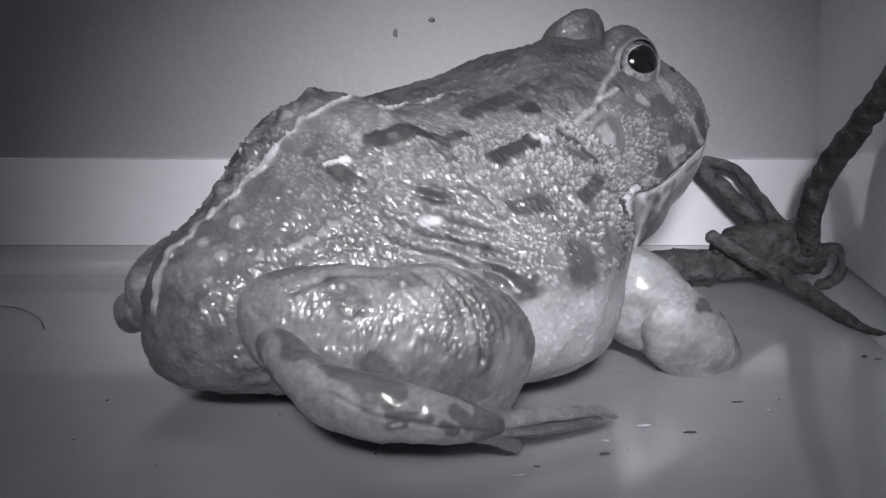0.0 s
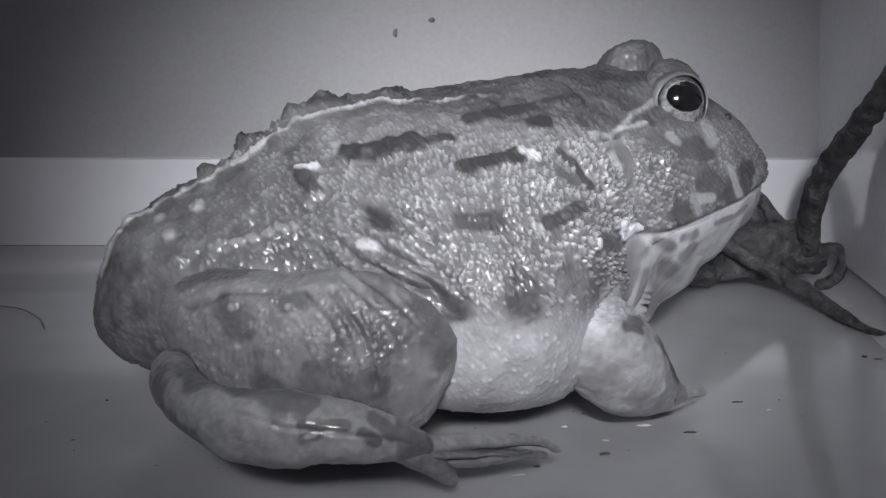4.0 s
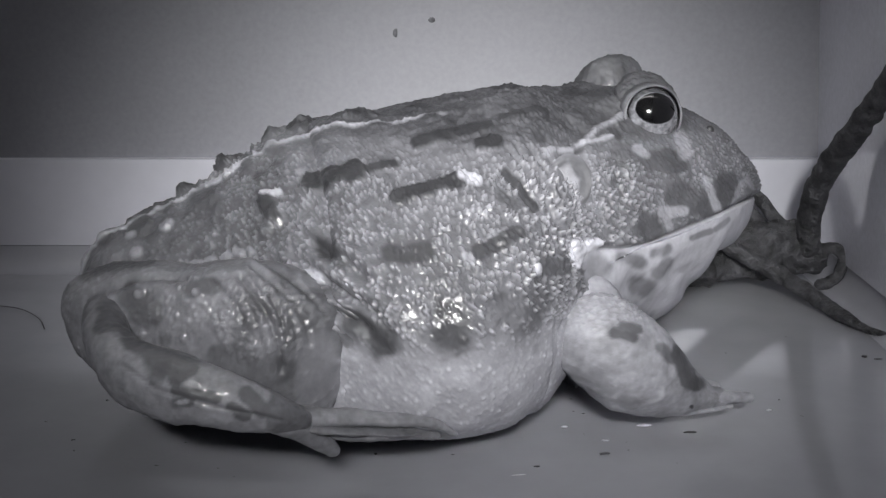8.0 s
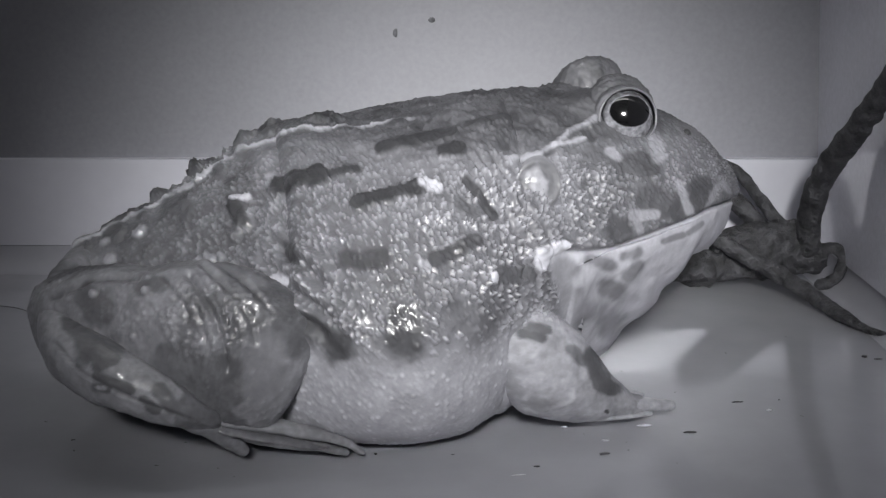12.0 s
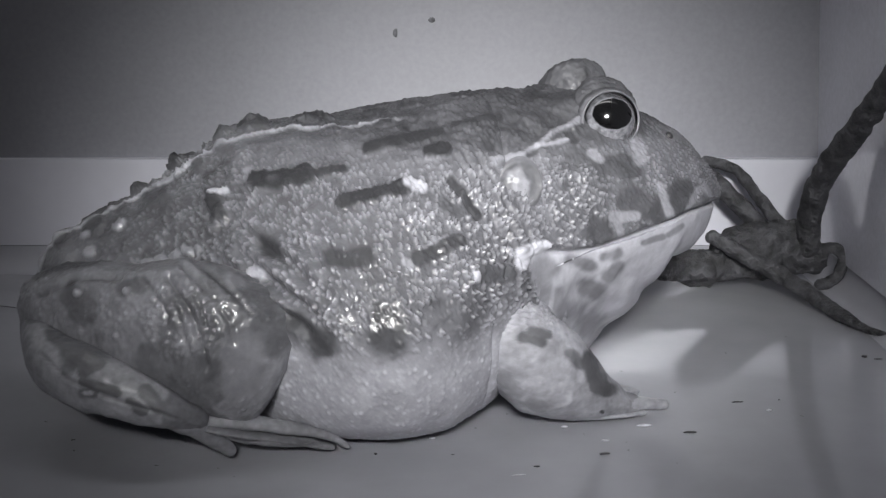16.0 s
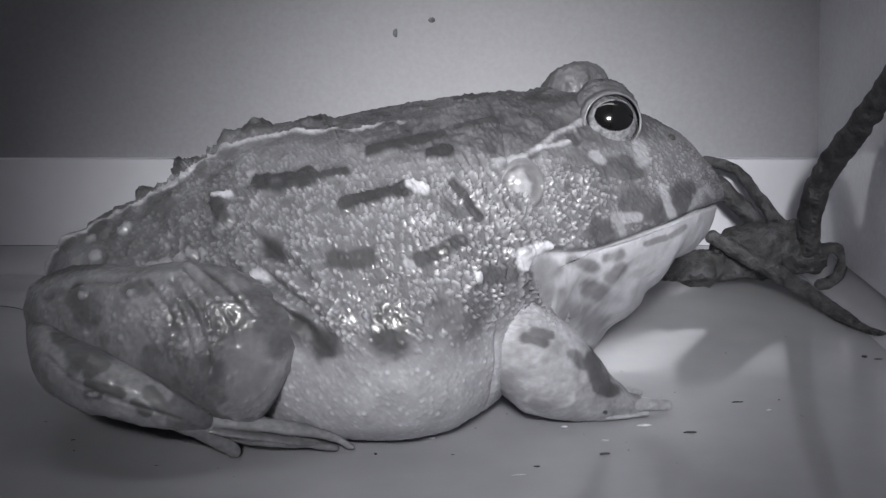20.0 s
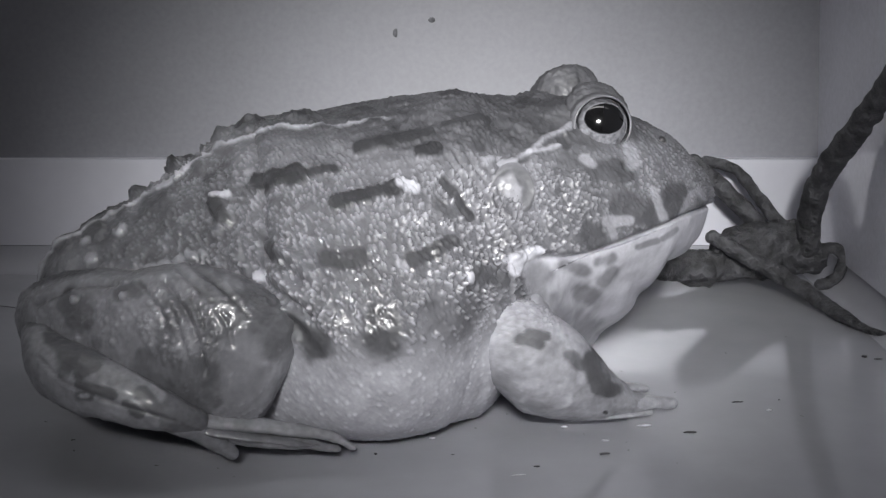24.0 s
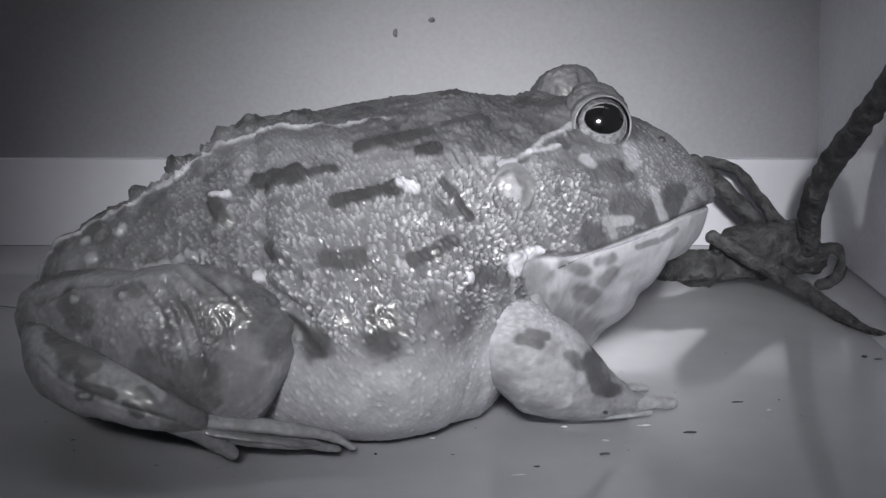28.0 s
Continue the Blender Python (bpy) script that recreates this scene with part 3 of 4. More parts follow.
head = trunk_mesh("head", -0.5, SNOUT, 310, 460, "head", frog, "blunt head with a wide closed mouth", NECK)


def skin_tube(name, rows, parent, label="", n=110, m=72, tone=0.3, dark=0.14, up=(0, 0, 1), pivot=None, caps=(0.5, 0.5), grains=0.4, mottle=1.1, mirror=False, marks=(), tubercles=None, power=2.0, creases=(), mat=None, shiny=None, wrinkles=0.0, flat=(1, 1, 1), shift=(0, 0, 0)):
    """A limb in skin. marks, creases and the granular field are placed in the camera's view."""
    V, n, m = tube(limb(rows), n, m, up, power, caps)
    N = ring_normals(V, n, m)
    P = V
    C = view_chart(P)
    k = smooth(0.47, 0.56, fbm(P, mottle, 3, 13))
    t = (dark * k + tone * (1 - k)) * (1 + 0.5 * (fbm(P, 4.0, 3, 26) - 0.5) + 0.5 * (fbm(P, 13.0, 2, 28) - 0.5))
    h = (fbm(P, 2.0, 3, 7) - 0.5) * 0.1
    calm = np.ones(len(P))
    strokes(C, P, marks, t, h, calm, 0.25)
    f1, f2, rid = cells(P * 11.0, 4)
    dome = np.sqrt(np.clip(1 - (f1 / (0.36 + 0.22 * rid)) ** 2, 0, 1))
    g = grains * (0.3 + 0.7 * smooth(0.35, 0.65, vnoise(P, 0.9, 61))) * (0.4 + rid)
    if shiny is not None:
        # granular field: place, half sizes
        sa, sb, ra, rb = shiny
        q = np.hypot((C[:, 0] - sa) / ra, (C[:, 1] - sb) / rb) + (fbm(P, 2.0, 2, 23) - 0.5) * 0.9
        g = g + (0.5 + 0.6 * rid) * smooth(1.1, 0.75, q)
    h += 0.05 * dome * g + (fbm(P, 6.0, 2, 9) - 0.5) * 0.04
    # gaps between the limb's granules are darkened in the colour as shade
    t = t * (1 + 0.3 * (dome - 0.4) * np.minimum(g, 1))
    if mat is SKIN:
        # small pale points all over and fine wrinkles along the fold of the knee, the wrinkles' shade put into the tone
        f5, f6, rid5 = cells(P * 6.0, 33)
        w = smooth(0.26, 0.1, f5) * (rid5 > 0.45)
        t = t * (1 + 0.35 * w)
        h += 0.02 * w
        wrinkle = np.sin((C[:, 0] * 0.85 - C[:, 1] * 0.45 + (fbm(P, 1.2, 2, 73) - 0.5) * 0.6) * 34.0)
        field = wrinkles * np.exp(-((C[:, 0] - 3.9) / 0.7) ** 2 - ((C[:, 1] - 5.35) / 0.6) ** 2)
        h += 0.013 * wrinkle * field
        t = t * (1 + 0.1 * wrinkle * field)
    if tubercles is not None:
        sa, sb, ra, rb = tubercles
        q = np.hypot((C[:, 0] - sa) / ra, (C[:, 1] - sb) / rb)
        f3, f4, rid2 = cells(P * 3.4, 15)
        w = smooth(0.32, 0.16, f3) * (rid2 > 0.3) * smooth(1.15, 0.8, q)
        t = t * (1 - 0.8 * w) + 0.27 * 0.8 * w
        h += 0.07 * w * (0.4 + rid2)
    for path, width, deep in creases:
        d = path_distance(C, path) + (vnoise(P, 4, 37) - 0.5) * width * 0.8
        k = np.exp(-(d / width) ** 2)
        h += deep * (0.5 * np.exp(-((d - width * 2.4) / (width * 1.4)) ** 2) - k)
        # the shade inside a crease is painted into the colour
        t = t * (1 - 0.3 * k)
    skin = np.stack([np.clip(t, 0.02, 0.9), np.clip(g, 0, 1), np.zeros(len(P))], 1)
    V = V + N * h[:, None]
    low = ground(V) + 0.015
    V[:, 2] = np.where(V[:, 2] < low + 0.1, low + 0.1 * np.exp(np.minimum(0, (V[:, 2] - low - 0.1) / 0.1)), V[:, 2])
    F = grid_faces(n, m)
    pv = np.array(pivot if pivot is not None else lay(*rows[0][:3])[0], float)
    if mirror:
        V = V * np.array([1, -1, 1])
        F = F[:, ::-1]
        pv = pv * np.array([1, -1, 1])
        V = V * np.array(flat) + np.array(shift)
        pv = pv * np.array(flat) + np.array(shift)
    ob = mesh_object(name, V, F, mat or SMOOTH_SKIN, parent, label, skin, pivot=pv)
    if parent is not None and parent != frog:
        ob.location = ob.location - parent.location
    return ob


HIP = (-5.6, -2.6, 2.8)
SHOULDER = (1.6, -2.8, 2.5)
HEEL = (-5.75, -4.3, 1.6)
# creases of the folded leg, placed in the camera's view and shaded in the tone: path, half width, depth
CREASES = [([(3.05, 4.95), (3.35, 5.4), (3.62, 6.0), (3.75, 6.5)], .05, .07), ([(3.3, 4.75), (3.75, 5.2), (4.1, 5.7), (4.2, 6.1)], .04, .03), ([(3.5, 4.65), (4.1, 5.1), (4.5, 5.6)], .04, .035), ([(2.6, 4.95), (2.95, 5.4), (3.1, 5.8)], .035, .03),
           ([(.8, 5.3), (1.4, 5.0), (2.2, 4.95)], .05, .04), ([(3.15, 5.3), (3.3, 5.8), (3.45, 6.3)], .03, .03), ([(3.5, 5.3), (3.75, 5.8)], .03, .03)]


# the far hind leg is flattened and shifted forward to fit the camera's view
FAR_LEG = dict(flat=(1, 0.82, 0.8), shift=(0.5, 0, 0))


def hind_leg(mirror):
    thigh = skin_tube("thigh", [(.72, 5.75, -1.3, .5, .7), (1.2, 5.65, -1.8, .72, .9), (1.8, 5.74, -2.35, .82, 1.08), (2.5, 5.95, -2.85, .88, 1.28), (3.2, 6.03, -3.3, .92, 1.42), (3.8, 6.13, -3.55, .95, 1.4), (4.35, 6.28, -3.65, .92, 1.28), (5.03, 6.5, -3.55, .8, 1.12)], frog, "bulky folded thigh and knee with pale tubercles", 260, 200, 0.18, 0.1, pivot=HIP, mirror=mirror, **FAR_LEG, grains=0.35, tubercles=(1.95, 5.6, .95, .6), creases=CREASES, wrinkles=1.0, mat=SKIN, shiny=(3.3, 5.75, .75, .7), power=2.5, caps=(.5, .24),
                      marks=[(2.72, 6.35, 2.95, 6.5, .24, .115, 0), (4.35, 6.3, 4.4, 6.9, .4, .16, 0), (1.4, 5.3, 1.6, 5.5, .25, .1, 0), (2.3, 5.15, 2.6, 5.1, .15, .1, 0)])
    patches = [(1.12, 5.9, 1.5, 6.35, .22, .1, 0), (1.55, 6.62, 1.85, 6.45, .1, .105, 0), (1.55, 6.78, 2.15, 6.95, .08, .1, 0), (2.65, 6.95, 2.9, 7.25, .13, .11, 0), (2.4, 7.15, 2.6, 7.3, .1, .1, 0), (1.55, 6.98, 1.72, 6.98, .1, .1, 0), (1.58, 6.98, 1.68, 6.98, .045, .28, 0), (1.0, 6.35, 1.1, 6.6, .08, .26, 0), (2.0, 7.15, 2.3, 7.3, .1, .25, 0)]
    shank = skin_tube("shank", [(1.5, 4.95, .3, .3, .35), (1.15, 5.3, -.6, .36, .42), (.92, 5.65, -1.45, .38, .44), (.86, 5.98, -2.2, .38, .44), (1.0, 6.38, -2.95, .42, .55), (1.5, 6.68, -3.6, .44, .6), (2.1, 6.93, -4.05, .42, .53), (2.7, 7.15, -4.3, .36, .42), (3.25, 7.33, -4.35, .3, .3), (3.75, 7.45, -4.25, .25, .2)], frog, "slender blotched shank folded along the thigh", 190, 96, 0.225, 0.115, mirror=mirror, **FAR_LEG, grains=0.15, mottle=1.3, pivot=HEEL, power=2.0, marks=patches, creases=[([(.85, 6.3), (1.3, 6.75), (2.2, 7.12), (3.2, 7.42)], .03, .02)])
    skin_tube("toe", [(2.8, 7.24, -4.3, .28, .25), (3.35, 7.47, -4.28, .28, .23), (3.75, 7.68, -4.2, .23, .2), (4.05, 7.9, -4.15, .18, .17), (4.2, 8.08, -4.12, .11, .11)], shank, "blunt pale toe", 70, 36, 0.2, 0.17, mirror=mirror, **FAR_LEG, grains=0.1, mottle=1.3)
    skin_tube("toe", [(3.3, 7.35, -4.15, .26, .18), (3.9, 7.42, -4.15, .24, .15), (4.7, 7.52, -4.2, .2, .115), (5.5, 7.64, -4.25, .16, .1), (6.0, 7.77, -4.25, .12, .09), (6.28, 7.95, -4.25, .06, .06)], shank, "long pale toe", 90, 36, 0.22, 0.18, mirror=mirror, **FAR_LEG, grains=0.1, mottle=1.3)
    skin_tube("toe", [(3.5, 7.55, -4.0, .2, .15), (4.4, 7.72, -4.1, .2, .13), (5.3, 7.8, -4.2, .17, .12), (6.0, 7.94, -4.2, .12, .08)], shank, "long pale webbed toe", 80, 32, 0.19, 0.15, mirror=mirror, **FAR_LEG, grains=0.1, mottle=1.3)
    skin_tube("web", [(3.5, 7.5, -4.15, .3, .12), (4.3, 7.62, -4.2, .32, .07), (5.1, 7.74, -4.22, .26, .05), (5.7, 7.84, -4.25, .14, .04)], shank, "thin grey skin between the toes", 60, 32, 0.15, 0.12, mirror=mirror, **FAR_LEG, grains=0.1, mottle=1.3)
    return thigh, shank


def fore_leg(mirror):
    arm = skin_tube("upper_arm", [(8.5, 4.9, -2.0, .8, .7), (8.75, 5.35, -2.6, .95, .75), (9.05, 5.8, -2.95, .95, .8), (9.4, 6.2, -3.2, .85, .7), (9.75, 6.5, -3.4, .6, .5)], frog, "thick pale upper arm", 120, 96, 0.3, 0.22, up=(1, 0, 0), pivot=SHOULDER, mirror=mirror)
    fore = skin_tube("forearm", [(8.6, 5.55, -3.1, .5, .52), (8.88, 5.82, -3.5, .74, .76), (9.25, 6.18, -3.7, .8, .84), (9.8, 6.6, -3.75, .78, .82), (10.35, 6.9, -3.75, .6, .6), (10.7, 7.03, -3.75, .42, .4), (11.05, 7.12, -3.75, .3, .22), (11.4, 7.15, -3.75, .2, .15)], frog, "pale forearm with dark blotches", 190, 120, 0.31, 0.26, pivot=SHOULDER, mirror=mirror, grains=0.1, caps=(.7, .4),
                     mat=DULL_SKIN, shiny=(9.1, 5.48, .95, .45), marks=[(9.3, 5.98, 9.62, 6.04, .12, .085, -.02), (9.45, 5.85, 9.75, 5.92, .09, .1, 0), (10.15, 6.25, 10.35, 6.45, .1, .14, 0), (10.5, 6.35, 10.62, 6.75, .17, .085, 0), (10.6, 6.85, 10.85, 6.9, .13, .09, 0), (8.7, 6.62, 8.95, 6.68, .13, .22, 0), (9.0, 6.75, 9.25, 6.95, .09, .23, 0), (9.45, 7.15, 9.65, 7.18, .11, .22, 0), (10.7, 7.29, 10.72, 7.29, .03, .04, 0)])
    skin_tube("finger", [(10.5, 7.08, -3.78, .36, .25), (11.1, 7.13, -3.8, .24, .16), (11.5, 7.14, -3.8, .16, .11), (11.78, 7.17, -3.8, .11, .085), (11.86, 7.2, -3.8, .06, .05)], fore, "blunt pale finger", 60, 28, 0.34, 0.3, mirror=mirror, grains=0)
    skin_tube("finger", [(10.6, 6.95, -3.5, .2, .12), (11.0, 6.92, -3.3, .14, .09), (11.35, 6.93, -3.1, .08, .07)], fore, "blunt pale finger", 50, 24, 0.36, 0.32, mirror=mirror, grains=0)
    skin_tube("finger", [(10.3, 7.3, -3.9, .2, .14), (10.9, 7.35, -3.95, .15, .08), (11.5, 7.3, -3.95, .1, .06)], fore, "blunt pale finger", 50, 24, 0.32, 0.28, mirror=mirror, grains=0)
    return arm, fore


(near_thigh, near_shank), (far_thigh, far_shank) = hind_leg(False), hind_leg(True)
(near_arm, near_fore), (far_arm, far_fore) = fore_leg(False), fore_leg(True)


# ---- eyes ----
def eye_materials():
    m, nodes, links, bsdf = material("frog_eye")
    a = nodes.new("ShaderNodeVertexColor")
    a.layer_name = "skin"
    s = nodes.new("ShaderNodeSeparateColor")
    links.new(a.outputs[0], s.inputs[0])
    n = noise_node(nodes, links, 1400, 4)
    grey(nodes, links, times(nodes, links, s.outputs[0], ranged(nodes, links, n.outputs[0], 0.6, 1.4)), bsdf)
    bsdf.inputs["Roughness"].default_value = 0.12
    bsdf.inputs["Coat Weight"].default_value = 1.0
    bsdf.inputs["Coat Roughness"].default_value = 0.03
    return m


EYE_MAT = eye_materials()


def turned(axis):
    """A frame whose z looks along the axis and whose y stays upright."""
    a = np.array(axis, float)
    a /= np.linalg.norm(a)
    x = np.cross((0, 0, 1), a)
    x /= np.linalg.norm(x)
    return np.stack([x, np.cross(a, x), a], 1)


def dome(centre, axis, radius, lo, hi, n, m, scale=(1, 1, 1)):
    """Rings of a sphere about an axis, between two polar angles (numbers or functions of the angle round it)."""
    ph = np.linspace(0, 2 * np.pi, m, endpoint=False)
    s = np.linspace(0, 1, n)[:, None]
    a = np.radians(lo(ph) if callable(lo) else np.full(m, lo))[None]
    b = np.radians(hi)
    al = a + (b - a) * s
    L = np.stack([np.sin(al) * np.cos(ph), np.sin(al) * np.sin(ph), np.cos(al) + 0 * ph], -1) * radius * np.array(scale)
    return (L.reshape(-1, 3) @ turned(axis).T) + np.array(centre), L.reshape(-1, 3) / radius, n, m


def frog_eye(side):
    c = lay(10.75, 2.16, -1.15)[0] * np.array([1, -side * (1 if side < 0 else 0.85), 1])
    axis = (0.02, 1.0 * side, 0.3)
    V, L, n, m = dome(c, axis, 0.6, 0.5, 178, 120, 120)
    x, y = L[:, 0], L[:, 1]
    r = np.sqrt(((x - 0.06 * side) / 0.68) ** 2 + ((y - 0.12) / 0.52) ** 2)
    ring = np.sqrt(x ** 2 + y ** 2)
    marble = fbm(V, 9.0, 3, 88)
    tone = np.where(r < 1, 0.004, 0.2 * (0.2 + 1.5 * marble) * (1 - 0.6 * smooth(0.05, 0.4, y)))
    tone = np.where((r > 1) & (r < 1.07), 0.2, tone)
    tone = tone * (1 - 0.85 * smooth(0.84, 0.9, ring))
    ball = mesh_object("eyeball", V, grid_faces(n, m), EYE_MAT, head, "dark glossy eye with a wide oval pupil", np.stack([tone, tone * 0, tone * 0], 1), pivot=c)
    lid_edge = lambda ph: 62 - 6 * np.sin(ph) + 3 * np.cos(2 * ph)
    V, L, n, m = dome(c, axis, 0.635 if side < 0 else 0.72, lid_edge, 176, 70, 120, (1.05, 1.06, 1.0))
    polar = np.degrees(np.arccos(np.clip(L[:, 2] / np.linalg.norm(L, axis=1), -1, 1)))
    V = c + (V - c) * (1 + 0.16 * smooth(62, 112, polar))[:, None]
    V[:, 2] += (0.18 if side < 0 else 0.3) * smooth(70, 110, polar) * smooth(c[2], c[2] + 0.6, V[:, 2])
    N = ring_normals(V, n, m)
    f1, f2, rid = cells(V * 9, 6)
    d = 0.03 * np.clip(1 - (f1 / .5) ** 2, 0, 1) + (fbm(V, 4, 3, 8) - .5) * .08
    along = np.repeat(np.linspace(0, 1, n), m)
    rim = smooth(0.1, 0.0, along)
    d = d - 0.03 * np.exp(-((along - 0.16) / 0.03) ** 2)
    tone = 0.07 * (1 - rim) + 0.16 * rim + (fbm(V, 4, 3, 3) - .5) * 0.09 + 0.1 * smooth(c[2] - 0.1, c[2] - 0.5, V[:, 2])
    mesh = mesh_object("eyelid", V + N * (d * (1 - rim))[:, None], grid_faces(n, m), DULL_SKIN, head, "bulging granular eyelid", np.stack([np.clip(tone, .03, .6), 0.5 + 0 * tone, 0 * tone], 1), pivot=c)
    ph = np.linspace(0, 2 * np.pi, 72, endpoint=False)
    al = np.radians(lid_edge(ph))
    R0 = np.stack([np.sin(al) * np.cos(ph) * 1.05, np.sin(al) * np.sin(ph) * 1.06, np.cos(al)], 1) * 0.638
    ps = np.linspace(0, 2 * np.pi, 12, endpoint=False)
    rad = R0 / np.linalg.norm(R0, axis=1, keepdims=True)
    tang = np.roll(R0, -1, 0) - np.roll(R0, 1, 0)
    tang /= np.linalg.norm(tang, axis=1, keepdims=True)
    oth = np.cross(tang, rad)
    R = R0[:, None] + 0.026 * (np.cos(ps)[None, :, None] * rad[:, None] + np.sin(ps)[None, :, None] * oth[:, None])
    F = grid_faces(73, 12) % (72 * 12)
    VR = R.reshape(-1, 3) @ turned(axis).T + c
    tone = 0.13 + 0.16 * (fbm(VR, 3.0, 2, 12) - 0.5)
    rimo = mesh_object("eye_rim", VR, F, SMOOTH_SKIN, head, "pale rim round the eye", np.stack([tone, 0 * tone, 0 * tone], 1), pivot=c)
    return ball, mesh, rimo


eyes = [frog_eye(s) for s in (-1, 1)]


for side in (-1,):
    p, nrm = on_trunk(9.23, 3.3, side)
    nrm = np.array([-0.1, 1.0 * side, 0.3])
    nrm = nrm / np.linalg.norm(nrm)
    V, L, n, m = dome(p - nrm * 0.24, nrm, 1.0, 0.3, 30, 60, 90, (0.8, 1.05, 0.42))
    rr = np.sqrt(L[:, 0] ** 2 + L[:, 1] ** 2) / np.sqrt(L[:, 0] ** 2 + L[:, 1] ** 2).max()
    wob = fbm(V, 3.2, 3, 2) - .5
    h = 0.05 * np.exp(-((rr - 0.8) / 0.16) ** 2) + (fbm(V, 5, 3, 5) - .5) * .03 + 0.03 * np.exp(-(rr / 0.4) ** 2) - 0.05
    tone = 0.09 + 0.11 * smooth(0.62, 0.25, rr + wob * 1.5) * (0.6 + 0.8 * fbm(V, 6, 2, 4)) + 0.05 * smooth(0.75, 0.95, rr)
    mesh_object("eardrum", V + nrm * h[:, None], grid_faces(n, m), DULL_SKIN, head, "round eardrum with a pale centre", np.stack([tone, 0.2 + 0 * tone, 0 * tone], 1), pivot=p)
for side in (-1, 1):
    p, nrm = on_trunk(11.88, 2.43, side)
    V, L, n, m = dome(p - nrm * 0.02, nrm, 0.1, 0.5, 95, 14, 28)
    mesh_object("nostril", V, grid_faces(n, m), NOSTRIL, head, "small dark nostril", pivot=p)


# ---- small things on the floor and wall ----
def strand(name, rows, r, mat, label, category):
    V, n, m = tube([(*p, r, r) for p in rows], 50, 8)
    return tagged(mesh_object(name, V, grid_faces(n, m), mat, None, pivot=rows[0]), label, category)


strand("hair_strand", [(-11.9, 5.25, .03), (-11.17, 5.11, .05), (-10.48, 4.77, .06), (-9.82, 4.02, .05), (-9.44, 3.25, .03)], .013, FIBRE, "thin dark curved hair lying on the floor", "hair")


def flakes(name, places, mat, label, seed):
    """Crumbs on the floor, one mesh: x, y, long, wide, turn."""
    rng = random.Random(seed)
    bm = bmesh.new()
    for x, y, a, b, turn in places:
        m = Matrix.Translation((x * .01, y * .01, min(a, b) * .0015 + 0.0001)) @ Matrix.Rotation(radians(turn), 4, "Z") @ Matrix.Diagonal((a * .01, b * .01, min(a, b) * .004, 1))
        r = bmesh.ops.create_icosphere(bm, subdivisions=1, radius=0.5, matrix=m)
        for v in r["verts"]:
            v.co += Vector((rng.uniform(-1, 1), rng.uniform(-1, 1), 0)) * b * .002
    me = bpy.data.meshes.new(name)
    bm.to_mesh(me)
    bm.free()
    me.materials.append(mat)
    return tagged(new(name, me), label, "grit", kind="stuff")


def crumb(name, x, y, a, b, turn, mat, label, group, rng):
    """One crumb on the floor: x, y, long, wide, turn."""
    bm = bmesh.new()
    m = Matrix.Translation((x * .01, y * .01, min(a, b) * .0015 + 0.0001)) @ Matrix.Rotation(radians(turn), 4, "Z") @ Matrix.Diagonal((a * .01, b * .01, min(a, b) * .004, 1))
    r = bmesh.ops.create_icosphere(bm, subdivisions=2, radius=0.5, matrix=m)
    for v in r["verts"]:
        v.co += Vector((rng.uniform(-1, 1), rng.uniform(-1, 1), 0)) * b * .0016
    return tagged(part(name, bm, mat, None), label, "crumb", group)


CRUMBS = [(-6.73, -1.36, .06, .06, 0), (4.63, -3.02, .26, .07, 2), (2.9, -4.01, .22, .07, 8), (1.64, -4.55, .12, .05, 0), (-6.82, -3.37, .08, .04, 20), (-1.21, -4.01, .06, .06, 0), (5.88, -1.45, .26, .05, 5), (-.51, -3.18, .1, .05, 0), (9.34, 1.3, .12, .12, 40), (9.6, 1.15, .2, .05, 0)]
FLAKES = [(3.82, -2.69, .3, .1, 4), (-.2, -3.3, .12, .06, 0), (2.3, -2.75, .14, .07, 10), (1.3, -4.9, .3, .03, 12), (3.0, -3.4, .16, .05, 0), (6.4, -1.9, .12, .06, 30)]
dice = random.Random(11)
for row in CRUMBS:
    crumb("dirt_crumb", *row, SPECK, "small dark crumb of dirt on the tub floor", "dark crumbs on the floor", dice)
for row in FLAKES:
    crumb("skin_flake", *row, PALE, "pale flake of shed skin on the tub floor", "pale flakes on the floor", dice)
flakes("grit", [(dice.uniform(-8, 9), dice.uniform(-5.4, 3.0), dice.uniform(.02, .09), dice.uniform(.015, .035), dice.uniform(-10, 10)) for _ in range(38)], SPECK, "dark specks of dirt scattered on the tub floor", 2)


def smudge(x, z, w, h, parent):
    bm = bmesh.new()
    bmesh.ops.create_uvsphere(bm, u_segments=18, v_segments=8, radius=0.5)
    for v in bm.verts:
        k = 1 + 0.35 * noise.noise(v.co * 3 + Vector((x, z, 0)) * 100)
        v.co = Vector((x + v.co.x * w * k, Y1 + 0.003 + v.co.y * 0.0006, z + v.co.z * h * k))
    return part("smudge", bm, SMUDGE, parent, "dark smudge on the wall")


SMUDGE = plain("dried_smudge", 0.14, 0.8, 700, 0.4)
wall_back = bpy.data.objects["wall_back"]
for x, z, w, h in ((-.0130, .0655, .0013, .0022), (-.0031, .0690, .0020, .0014), (-.105, .0120, .0012, .0012)):
    smudge(x, z, w, h, wall_back)


